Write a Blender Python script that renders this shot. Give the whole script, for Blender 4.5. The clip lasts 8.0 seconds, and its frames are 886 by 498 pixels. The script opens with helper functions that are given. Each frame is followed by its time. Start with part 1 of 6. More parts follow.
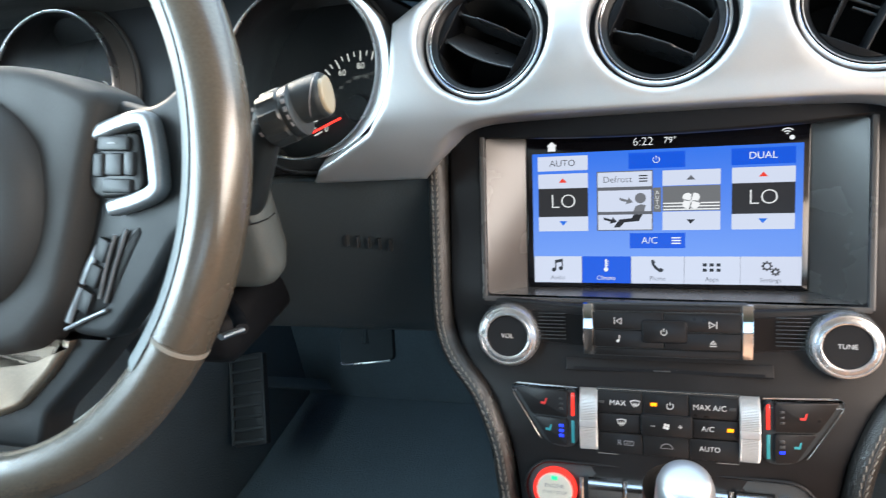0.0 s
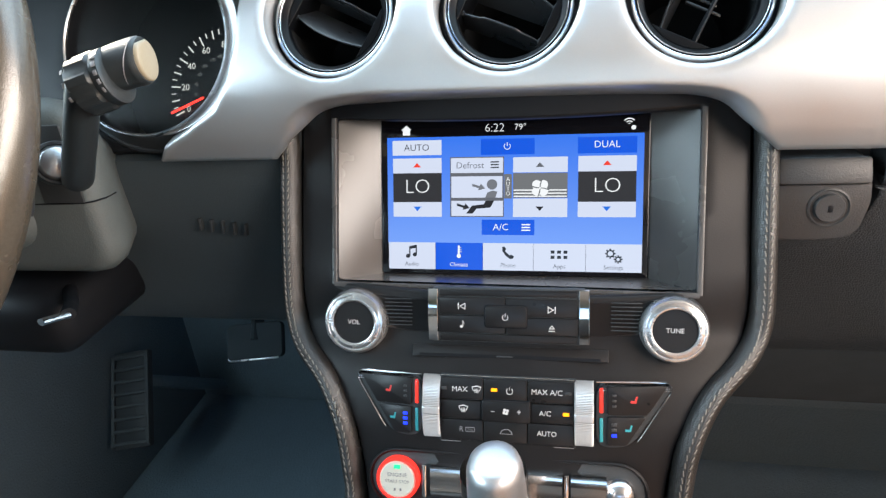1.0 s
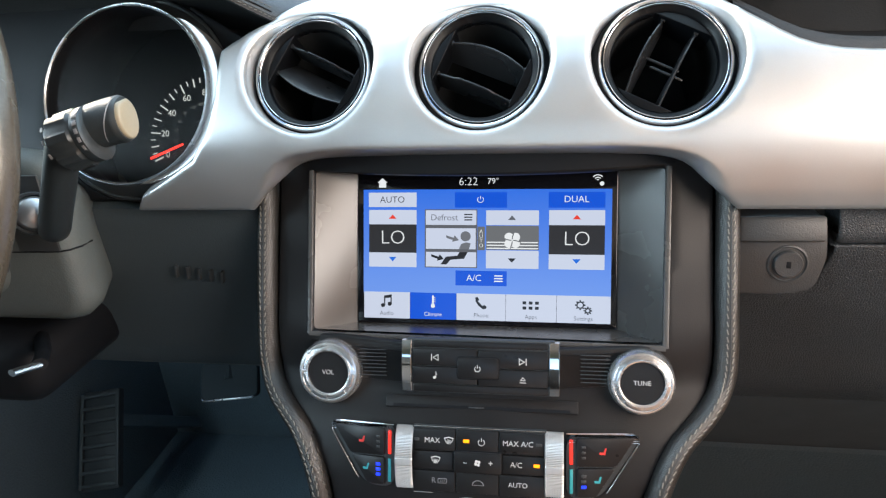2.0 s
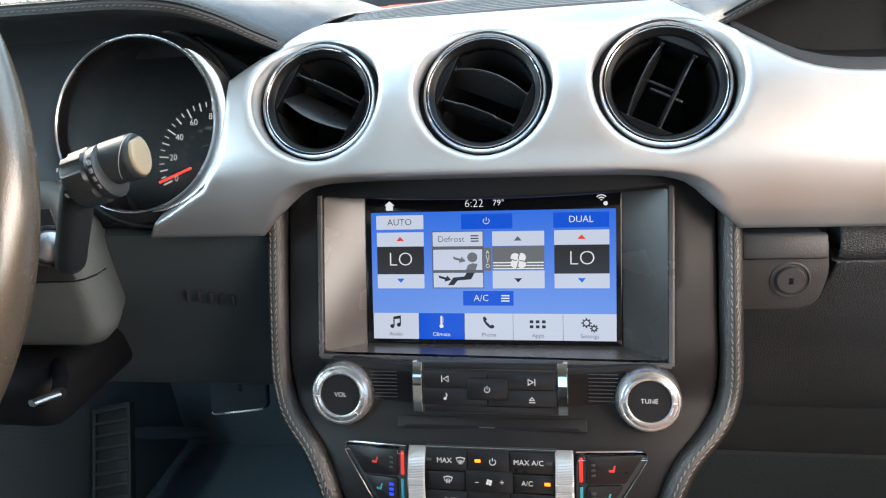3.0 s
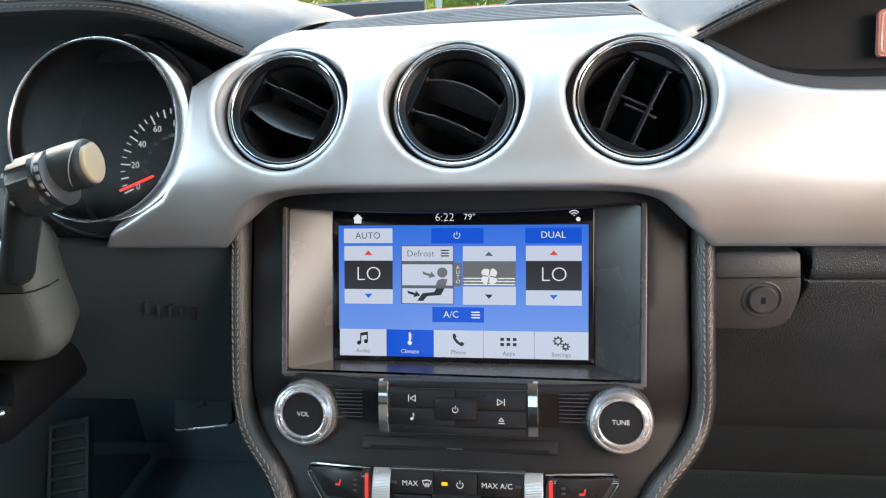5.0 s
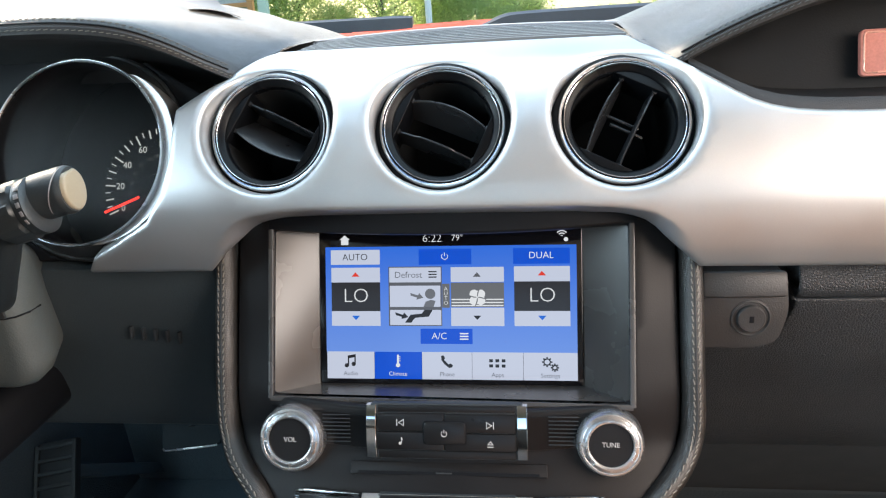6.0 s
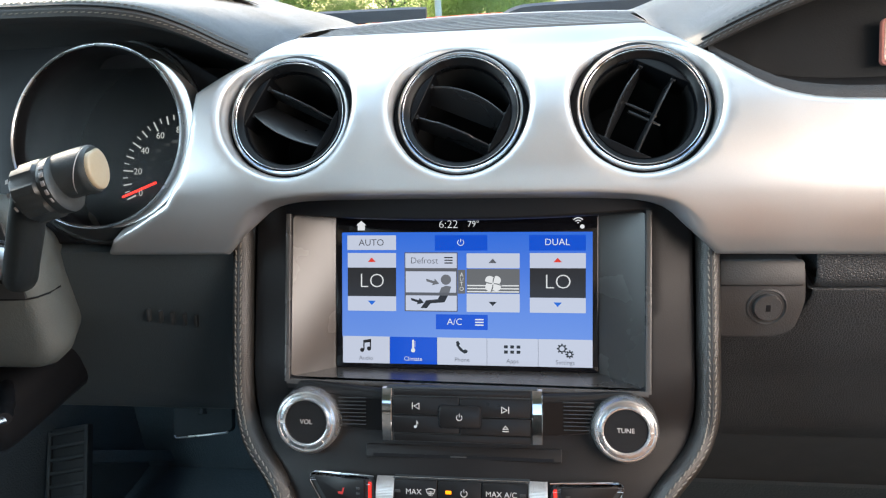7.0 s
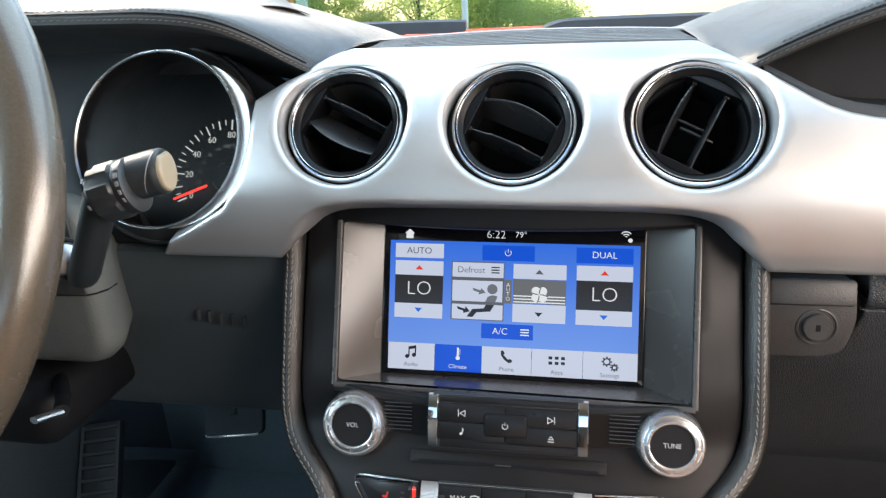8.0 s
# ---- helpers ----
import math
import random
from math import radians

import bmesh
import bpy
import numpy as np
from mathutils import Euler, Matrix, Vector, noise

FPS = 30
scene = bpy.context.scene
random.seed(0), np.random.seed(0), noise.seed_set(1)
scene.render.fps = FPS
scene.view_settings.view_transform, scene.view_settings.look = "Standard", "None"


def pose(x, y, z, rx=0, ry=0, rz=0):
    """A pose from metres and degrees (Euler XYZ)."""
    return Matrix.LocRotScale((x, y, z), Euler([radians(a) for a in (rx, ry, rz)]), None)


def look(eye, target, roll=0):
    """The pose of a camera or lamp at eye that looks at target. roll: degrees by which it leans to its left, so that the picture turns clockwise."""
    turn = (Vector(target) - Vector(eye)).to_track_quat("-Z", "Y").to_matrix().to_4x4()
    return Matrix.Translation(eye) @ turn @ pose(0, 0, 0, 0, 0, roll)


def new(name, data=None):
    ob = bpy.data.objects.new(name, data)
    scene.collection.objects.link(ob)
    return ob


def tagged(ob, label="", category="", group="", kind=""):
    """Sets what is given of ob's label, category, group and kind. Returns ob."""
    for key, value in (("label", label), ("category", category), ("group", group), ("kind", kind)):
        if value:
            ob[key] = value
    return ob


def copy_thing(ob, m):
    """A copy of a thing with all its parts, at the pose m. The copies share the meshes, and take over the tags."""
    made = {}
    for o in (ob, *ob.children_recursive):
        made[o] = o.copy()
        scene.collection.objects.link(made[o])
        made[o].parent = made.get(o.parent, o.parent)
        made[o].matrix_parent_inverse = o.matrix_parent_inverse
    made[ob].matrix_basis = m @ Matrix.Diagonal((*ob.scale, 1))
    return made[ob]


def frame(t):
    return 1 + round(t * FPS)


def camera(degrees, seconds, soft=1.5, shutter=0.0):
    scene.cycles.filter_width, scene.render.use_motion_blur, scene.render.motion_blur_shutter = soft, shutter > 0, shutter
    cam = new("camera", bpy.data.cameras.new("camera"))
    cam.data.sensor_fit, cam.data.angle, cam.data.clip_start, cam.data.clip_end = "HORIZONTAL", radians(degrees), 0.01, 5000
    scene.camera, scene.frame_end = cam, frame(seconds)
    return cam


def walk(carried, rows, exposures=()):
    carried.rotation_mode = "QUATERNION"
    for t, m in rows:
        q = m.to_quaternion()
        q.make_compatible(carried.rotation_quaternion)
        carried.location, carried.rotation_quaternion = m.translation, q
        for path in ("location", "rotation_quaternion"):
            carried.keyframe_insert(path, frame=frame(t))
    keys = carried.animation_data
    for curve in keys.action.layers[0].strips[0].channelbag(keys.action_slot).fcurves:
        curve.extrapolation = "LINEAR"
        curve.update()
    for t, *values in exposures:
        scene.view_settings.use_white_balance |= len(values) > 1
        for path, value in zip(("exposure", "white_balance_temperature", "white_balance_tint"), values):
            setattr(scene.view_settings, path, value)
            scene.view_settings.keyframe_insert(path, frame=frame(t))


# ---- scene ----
cam = camera(69.5, 8.0, soft=1.2, shutter=0.25)
PATH = [
    (0, (-0.00730, -0.34940, 1.02970), (-0.62866, 1.35450, 0.18670), -9.354),
    (0.2, (-0.00172, -0.33935, 1.02355), (-0.55636, 1.38669, 0.17906), -7.983),
    (0.5, (0.00690, -0.33990, 1.01430), (-0.49209, 1.39186, 0.14710), -6.065),
    (0.7, (0.02257, -0.33260, 1.00760), (-0.42894, 1.40328, 0.12282), -5.230),
    (1, (0.04190, -0.33370, 1.00780), (-0.36911, 1.42475, 0.14820), -5.542),
    (1.2, (0.04550, -0.33511, 1.01364), (-0.34529, 1.44459, 0.18904), -5.567),
    (1.5, (0.05160, -0.33380, 1.02090), (-0.29021, 1.46726, 0.22130), -5.216),
    (1.7, (0.05143, -0.33064, 1.02221), (-0.26963, 1.48150, 0.23923), -4.796),
    (2, (0.04710, -0.33510, 1.02390), (-0.30130, 1.47371, 0.24490), -4.228),
    (2.2, (0.04427, -0.33796, 1.03422), (-0.33466, 1.47086, 0.26965), -5.748),
    (3.3, (0.04765, -0.33285, 1.04197), (-0.27972, 1.47596, 0.25389), -4.994),
    (3.5, (0.04970, -0.32790, 1.04230), (-0.25210, 1.48711, 0.25830), -4.714),
    (4, (0.04050, -0.32760, 1.03850), (-0.26891, 1.49447, 0.27410), -4.197),
    (4.5, (0.04710, -0.32630, 1.03760), (-0.24631, 1.50274, 0.28360), -3.826),
    (4.7, (0.04701, -0.32601, 1.03720), (-0.23805, 1.50411, 0.28262), -3.817),
    (5.8, (0.05100, -0.31837, 1.04336), (-0.21848, 1.52410, 0.31351), -4.181),
    (6, (0.05070, -0.31890, 1.04350), (-0.20630, 1.52828, 0.32110), -4.126),
    (6.2, (0.04868, -0.31963, 1.04251), (-0.22040, 1.52769, 0.32486), -4.245),
    (6.5, (0.04590, -0.32010, 1.03710), (-0.22492, 1.51901, 0.29930), -3.781),
    (7, (0.04460, -0.32380, 1.03800), (-0.23400, 1.51662, 0.30640), -3.752),
    (7.5, (0.04120, -0.32580, 1.03570), (-0.24539, 1.51275, 0.30250), -3.531),
    (7.8, (0.03185, -0.32868, 1.03660), (-0.28532, 1.51018, 0.31687), -3.086),
    (8, (0.02630, -0.33210, 1.04050), (-0.31269, 1.51086, 0.34150), -2.678),
]
EXPOSURES = [(0.0, 2.15, 6600, 6), (1.0, 2.20, 6600, 6), (1.6, 2.07, 6600, 6), (3.5, 1.94, 6620, 6), (4.6, 1.94, 6620, 6), (6.0, 1.86, 6620, 7), (8.0, 1.90, 6620, 7)]
walk(cam, [(t, look(eye, target, roll)) for t, eye, target, roll in PATH], EXPOSURES)

# ---- light ----
SUN_ELEVATION, SUN_AZIMUTH = radians(28), radians(-55)   # evening sun ahead of the driver's window
world = bpy.data.worlds.new("evening_sky")
scene.world = world
world.use_nodes = True
wn = world.node_tree.nodes
sky = wn.new("ShaderNodeTexSky")
sky.sky_type, sky.sun_disc = "NISHITA", False
sky.sun_elevation, sky.sun_rotation = SUN_ELEVATION, SUN_AZIMUTH
sky.air_density, sky.dust_density = 1.0, 1.0
wn["Background"].inputs["Strength"].default_value = 0.15
world.node_tree.links.new(sky.outputs["Color"], wn["Background"].inputs["Color"])
sun = new("sun", bpy.data.lights.new("sun", "SUN"))
sun.data.energy, sun.data.angle, sun.data.color = 2.1, radians(9), (1.0, 0.84, 0.68)
away = Vector((math.sin(SUN_AZIMUTH) * math.cos(SUN_ELEVATION), math.cos(SUN_AZIMUTH) * math.cos(SUN_ELEVATION), math.sin(SUN_ELEVATION)))
sun.matrix_basis = look(away * 20, (0, 0, 0))
# daylight in the window openings
for nm, eye, aim, sx, sy, watts in (("windscreen_daylight", (0, 0.10, 1.300), (0, -0.25, 0.85), 1.05, 0.36, 1.15), ("driver_window_daylight", (-0.70, -0.35, 1.15), (0, -0.25, 0.95), 0.9, 0.30, 3.2), ("passenger_window_daylight", (0.70, -0.30, 1.16), (0, -0.25, 0.95), 1.0, 0.34, 3.8)):
    lamp = new(nm, bpy.data.lights.new(nm, "AREA"))
    lamp.data.shape, lamp.data.size, lamp.data.size_y, lamp.data.energy = "RECTANGLE", sx, sy, watts
    lamp.data.color = (1.0, 0.80, 0.67) if "passenger" in nm else (0.66, 0.86, 1.0)
    lamp.matrix_basis = look(eye, aim)


# ---- materials ----
def material(name, color, rough=0.5, metal=0.0, grain=0.0, grain_size=0.0015, vary=0.12, wear=0.08, coat=0.0, emit=None, power=1.0, spec=0.5):
    """A surface with fine relief (grain), tone variation at two scales and uneven gloss (wear)."""
    m = bpy.data.materials.new(name)
    m.use_nodes = True
    nodes, links = m.node_tree.nodes, m.node_tree.links
    b = nodes["Principled BSDF"]
    b.inputs["Metallic"].default_value = metal
    b.inputs["Specular IOR Level"].default_value = spec
    b.inputs["Coat Weight"].default_value = coat
    b.inputs["Coat Roughness"].default_value = 0.08
    where = nodes.new("ShaderNodeTexCoord")
    big, fine = nodes.new("ShaderNodeTexNoise"), nodes.new("ShaderNodeTexNoise")
    big.inputs["Scale"].default_value, big.inputs["Detail"].default_value = 22.0, 4.0
    fine.inputs["Scale"].default_value, fine.inputs["Detail"].default_value = 1.0 / grain_size, 2.0
    for n in (big, fine):
        links.new(where.outputs["Object"], n.inputs["Vector"])
    both = nodes.new("ShaderNodeMath")
    both.operation = "ADD"
    links.new(big.outputs["Fac"], both.inputs[0])
    links.new(fine.outputs["Fac"], both.inputs[1])
    tone = nodes.new("ShaderNodeMapRange")
    tone.inputs["From Min"].default_value, tone.inputs["From Max"].default_value = 0.6, 1.4
    tone.inputs["To Min"].default_value, tone.inputs["To Max"].default_value = 1 - vary, 1 + vary
    links.new(both.outputs[0], tone.inputs["Value"])
    mix = nodes.new("ShaderNodeVectorMath")
    mix.operation = "MULTIPLY"
    mix.inputs[0].default_value = color[:3]
    links.new(tone.outputs["Result"], mix.inputs[1])
    links.new(mix.outputs["Vector"], b.inputs["Base Color"])
    gloss = nodes.new("ShaderNodeMapRange")
    gloss.inputs["From Min"].default_value, gloss.inputs["From Max"].default_value = 0.3, 0.7
    gloss.inputs["To Min"].default_value, gloss.inputs["To Max"].default_value = max(rough - wear, 0.02), min(rough + wear, 1)
    links.new(big.outputs["Fac"], gloss.inputs["Value"])
    links.new(gloss.outputs["Result"], b.inputs["Roughness"])
    if grain:
        bump = nodes.new("ShaderNodeBump")
        bump.inputs["Strength"].default_value, bump.inputs["Distance"].default_value = grain, grain_size * 0.5
        links.new(fine.outputs["Fac"], bump.inputs["Height"])
        links.new(bump.outputs["Normal"], b.inputs["Normal"])
    if emit:
        b.inputs["Emission Color"].default_value, b.inputs["Emission Strength"].default_value = (*emit, 1), power
    return m


def leather(name, color, rough=0.45, size=0.0022, relief=0.6):
    """Embossed hide: cells with creases between them."""
    m = material(name, color, rough, grain=0.0, vary=0.18)
    nodes, links = m.node_tree.nodes, m.node_tree.links
    cells, bump, where = nodes.new("ShaderNodeTexVoronoi"), nodes.new("ShaderNodeBump"), nodes.new("ShaderNodeTexCoord")
    cells.feature = "DISTANCE_TO_EDGE"
    cells.inputs["Scale"].default_value = 1 / size
    cells.inputs["Randomness"].default_value = 1.0
    rise = nodes.new("ShaderNodeMapRange")
    rise.inputs["From Max"].default_value = 0.25
    links.new(where.outputs["Object"], cells.inputs["Vector"])
    links.new(cells.outputs["Distance"], rise.inputs["Value"])
    links.new(rise.outputs["Result"], bump.inputs["Height"])
    bump.inputs["Strength"].default_value, bump.inputs["Distance"].default_value = relief, size * 0.22
    links.new(bump.outputs["Normal"], nodes["Principled BSDF"].inputs["Normal"])
    return m


def lit(name, color, power):
    """A backlit or display area behind smooth glass."""
    return material(name, (0.008, 0.008, 0.010), 0.12, vary=0.0, wear=0.02, spec=0.16, emit=color, power=0.228 * power)


M_SILVER = material("satin_silver_paint", (0.50, 0.502, 0.505), 0.40, metal=0.78, grain=0.04, grain_size=0.0006, vary=0.04, wear=0.05)
M_FASCIA = material("dark_soft_plastic", (0.0115, 0.0112, 0.0120), 0.42, spec=0.19, grain=0.15, grain_size=0.0008)
M_BLACK = material("black_grained_plastic", (0.036, 0.039, 0.041), 0.5, grain=0.5, grain_size=0.0012)
M_DEEP = material("matt_black_plastic", (0.027, 0.032, 0.036), 0.55, grain=0.1)
M_BUTTON = material("black_button_plastic", (0.012, 0.012, 0.013), 0.33, spec=0.3, grain=0.08, grain_size=0.0006)
M_CHROME = material("polished_chrome", (0.80, 0.81, 0.83), 0.07, metal=1.0, vary=0.03, wear=0.04)
M_SATIN = material("satin_chrome", (0.68, 0.69, 0.71), 0.25, metal=1.0, vary=0.06, wear=0.08)
M_LEATHER = leather("black_leather", (0.021, 0.0195, 0.018), 0.34, 0.0014, 0.5)
M_LEATHER.node_tree.nodes["Principled BSDF"].inputs["Specular IOR Level"].default_value = 0.8
# darker copy of the pad skin, also used on the insert's border lip
M_LIP = leather("darkened_lip_leather", (0.018, 0.020, 0.023), 0.65, 0.0014, 0.25)
M_INSERT = material("matt_insert_plastic", (0.0105, 0.0115, 0.0130), 0.7, grain=0.3, grain_size=0.001, spec=0.14)
M_POD = material("satin_pod_paint", (0.29, 0.31, 0.33), 0.40, metal=0.7, wear=0.1)
# one stitching, two tints: warm light painted on the hood, shade on the passenger pad
M_LITTHREAD = material("warm_lit_thread", (0.105, 0.096, 0.080), 0.7)
M_SHADEDTHREAD = material("shaded_thread", (0.075, 0.082, 0.092), 0.7)
# black slats, base lifted to imitate sky light grazing their tops
M_GRILLE = material("lightened_grille_plastic", (0.105, 0.106, 0.108), 0.34, grain=0.1, grain_size=0.001)
M_RECESS = material("smooth_recess_plastic", (0.045, 0.042, 0.040), 0.27, vary=0.03, wear=0.025, grain=0.05, grain_size=0.0008, spec=0.6)
M_VENT = material("black_vent_plastic", (0.008, 0.009, 0.011), 0.5, vary=0.05, spec=0.12)
M_DUCT = material("unlit_duct_plastic", (0.014, 0.015, 0.016), 0.9, vary=0.0, spec=0.05)
M_BARREL = material("glossy_barrel_plastic", (0.0035, 0.004, 0.005), 0.32, vary=0.05, spec=0.14)
M_VANE = material("satin_vane_plastic", (0.015, 0.016, 0.018), 0.27, vary=0.08, spec=0.55)
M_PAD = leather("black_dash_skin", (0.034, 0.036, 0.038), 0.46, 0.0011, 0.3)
pad_skin = M_PAD.node_tree.nodes["Principled BSDF"]
pad_skin.inputs["Sheen Weight"].default_value, pad_skin.inputs["Sheen Roughness"].default_value = 0.42, 0.28
pad_skin.inputs["Sheen Tint"].default_value = (1.0, 0.97, 0.93, 1)
M_RIM = leather("worn_wheel_leather", (0.064, 0.054, 0.041), 0.24, 0.0013, 0.09)
M_RIM.node_tree.nodes["Principled BSDF"].inputs["Specular IOR Level"].default_value = 1.0
# base tinted warm to stand in for an orange reflection in the metal
M_SPOKE = material("warm_tinted_spoke_metal", (0.62, 0.50, 0.40), 0.42, metal=1.0, wear=0.1)
M_THREAD = material("grey_thread", (0.20, 0.185, 0.16), 0.7)
M_CARPET = material("dark_grey_carpet", (0.112, 0.155, 0.182), 0.95, grain=1.0, grain_size=0.003)
M_GLASSBLACK = material("black_gauge_glass", (0.006, 0.006, 0.008), 0.10, vary=0.0, wear=0.03)
M_WHITE = material("white_print", (0.60, 0.60, 0.59), 0.5, vary=0.0)
M_GREYPRINT = material("grey_print", (0.20, 0.20, 0.21), 0.5, vary=0.0)
M_HEAD = material("grey_headliner", (0.32, 0.31, 0.30), 0.95, grain=0.5, grain_size=0.002)
M_SEAT = leather("black_seat_leather", (0.03, 0.03, 0.03), 0.5, 0.003)
M_ORANGE = material("orange_car_paint", (0.75, 0.075, 0.015), 0.5, vary=0.03, spec=0.05)
# for the unseen passenger seat and door: an added warm reflector
M_TAN = leather("tan_leather", (0.36, 0.22, 0.15), 0.6, 0.003)
M_HUB = material("grey_hub_plastic", (0.033, 0.037, 0.040), 0.58, spec=0.35, grain=0.15, grain_size=0.001)
M_SHELL = material("soft_grey_hub_shell", (0.030, 0.030, 0.030), 0.60, spec=0.32, grain=0.15, grain_size=0.001)
M_SPOKE_SKIN = material("dark_spoke_plastic", (0.013, 0.015, 0.017), 0.5, grain=0.2, grain_size=0.001)
M_FLANK = material("smooth_grey_flank", (0.14, 0.16, 0.165), 0.45, grain=0.1, grain_size=0.001)
M_POD_KEY = material("dark_grey_wheel_key", (0.024, 0.027, 0.030), 0.48, grain=0.1, grain_size=0.001)
M_SHIFT = material("satin_aluminium", (0.52, 0.53, 0.545), 0.40, metal=0.9, grain=0.05, grain_size=0.0008, vary=0.06, wear=0.1)
M_TOGGLE = material("polished_toggle_metal", (0.78, 0.77, 0.76), 0.16, metal=1.0, vary=0.04, wear=0.05)
M_LATCH = material("grey_latch_plastic", (0.033, 0.035, 0.037), 0.42, grain=0.4, grain_size=0.001)
M_RUBBER = material("black_rubber", (0.02, 0.02, 0.021), 0.6, grain=0.2)


# ---- shaping helpers ----
def part(name, bm, mat, parent=None, label="", m=None):
    me = bpy.data.meshes.new(name)
    bm.to_mesh(me)
    bm.free()
    me.materials.append(mat)
    ob = new(name, me)
    if parent:
        ob.parent = parent
    if m is not None:
        ob.matrix_basis = m
    if label:
        ob["label"] = label
    return ob


def thing(name, label, category, m=None, group="", kind=""):
    ob = new(name)
    ob.empty_display_size = 0.02
    if m is not None:
        ob.matrix_basis = m
    return tagged(ob, label, category, group, kind)


def shade(bm, degrees=40):
    for f in bm.faces:
        f.smooth = True
    for e in bm.edges:
        if len(e.link_faces) == 2 and e.calc_face_angle(0) > radians(degrees):
            e.smooth = False
    return bm


def box(sx, sy, sz, bevel=0.0, m=None, segments=2):
    bm = bmesh.new()
    bmesh.ops.create_cube(bm, size=1.0)
    bmesh.ops.scale(bm, vec=(sx, sy, sz), verts=bm.verts)
    if bevel:
        bmesh.ops.bevel(bm, geom=bm.edges[:], offset=bevel, segments=segments, affect="EDGES", profile=0.5)
    if m is not None:
        bm.transform(m)
    return shade(bm)


def prism(outline, z0, z1, bevel=0.0, segments=2):
    """An outline in the xy plane raised from z0 to z1, its upper edge rounded."""
    bm = bmesh.new()
    low = [bm.verts.new((x, y, z0)) for x, y in outline]
    high = [bm.verts.new((x, y, z1)) for x, y in outline]
    n = len(outline)
    bm.faces.new(list(reversed(low)))
    top = bm.faces.new(high)
    for i in range(n):
        bm.faces.new((low[i], low[(i + 1) % n], high[(i + 1) % n], high[i]))
    bmesh.ops.recalc_face_normals(bm, faces=bm.faces)
    if bevel:
        bmesh.ops.bevel(bm, geom=list(top.edges), offset=bevel, segments=segments, affect="EDGES", profile=0.5)
    return shade(bm)


def lathe(profile, n=64, closed=False, scale=(1, 1)):
    """Turns points (radius, height) about z."""
    bm = bmesh.new()
    rings = []
    for r, h in profile:
        rings.append([bm.verts.new((r * scale[0] * math.cos(2 * math.pi * i / n), r * scale[1] * math.sin(2 * math.pi * i / n), h)) for i in range(n)])
    pairs = list(zip(rings, rings[1:])) + ([(rings[-1], rings[0])] if closed else [])
    for a, b in pairs:
        for i in range(n):
            bm.faces.new((a[i], a[(i + 1) % n], b[(i + 1) % n], b[i]))
    if not closed:
        if profile[0][0] < 0.0002:
            bmesh.ops.remove_doubles(bm, verts=rings[0], dist=0.001)
        if profile[-1][0] < 0.0002:
            bmesh.ops.remove_doubles(bm, verts=rings[-1], dist=0.001)
    bmesh.ops.recalc_face_normals(bm, faces=bm.faces)
    return shade(bm, 35)


def loft(rows, cap=False):
    """A skin through rows of points, all of one length."""
    bm = bmesh.new()
    grid = [[bm.verts.new(p) for p in row] for row in rows]
    for a, b in zip(grid, grid[1:]):
        for i in range(len(a) - 1):
            bm.faces.new((a[i], a[i + 1], b[i + 1], b[i]))
    if cap:
        bm.faces.new(grid[0])
        bm.faces.new(list(reversed(grid[-1])))
    bmesh.ops.recalc_face_normals(bm, faces=bm.faces)
    return shade(bm, 50)


def smooth_path(points, steps=6):
    """A Catmull-Rom curve through the points."""
    p = [Vector(q) for q in points]
    p = [2 * p[0] - p[1]] + p + [2 * p[-1] - p[-2]]
    out = []
    for i in range(1, len(p) - 2):
        for k in range(steps):
            t = k / steps
            out.append(0.5 * (2 * p[i] + (p[i + 1] - p[i - 1]) * t + (2 * p[i - 1] - 5 * p[i] + 4 * p[i + 1] - p[i + 2]) * t * t + (3 * p[i] - p[i - 1] - 3 * p[i + 1] + p[i + 2]) * t ** 3))
    return out + [p[-2]]


def sweep(path, section, out=(0, -1, 0.3), closed=False, sizes=None):
    """Carries a closed section (a across, b outward) along a path."""
    bm = bmesh.new()
    rings, n = [], len(path)
    for i, p in enumerate(path):
        ahead = (path[(i + 1) % n] - path[i - 1]) if closed else (path[min(i + 1, n - 1)] - path[max(i - 1, 0)])
        ahead.normalize()
        o = Vector(out(p)) if callable(out) else Vector(out)
        side = ahead.cross(o).normalized()
        o = side.cross(ahead).normalized()
        k = sizes[i] if sizes else 1.0
        rings.append([bm.verts.new(Vector(p) + side * a * k + o * b * k) for a, b in section])
    m = len(section)
    for a, b in list(zip(rings, rings[1:])) + ([(rings[-1], rings[0])] if closed else []):
        for j in range(m):
            bm.faces.new((a[j], a[(j + 1) % m], b[(j + 1) % m], b[j]))
    if not closed:
        bm.faces.new(rings[0])
        bm.faces.new(list(reversed(rings[-1])))
    bmesh.ops.recalc_face_normals(bm, faces=bm.faces)
    return shade(bm, 45)


def circle(r, n=16, ry=None):
    return [(r * math.cos(2 * math.pi * i / n), (ry or r) * math.sin(2 * math.pi * i / n)) for i in range(n)]


def rounded(w, h, r, n=4, cx=0.0, cy=0.0):
    """A rectangle with round corners, as an outline."""
    out = []
    for sx, sy, a in ((1, 1, 0), (-1, 1, 90), (-1, -1, 180), (1, -1, 270)):
        for k in range(n + 1):
            t = radians(a + 90 * k / n)
            out.append((cx + sx * (w / 2 - r) + r * math.cos(t), cy + sy * (h / 2 - r) + r * math.sin(t)))
    return out


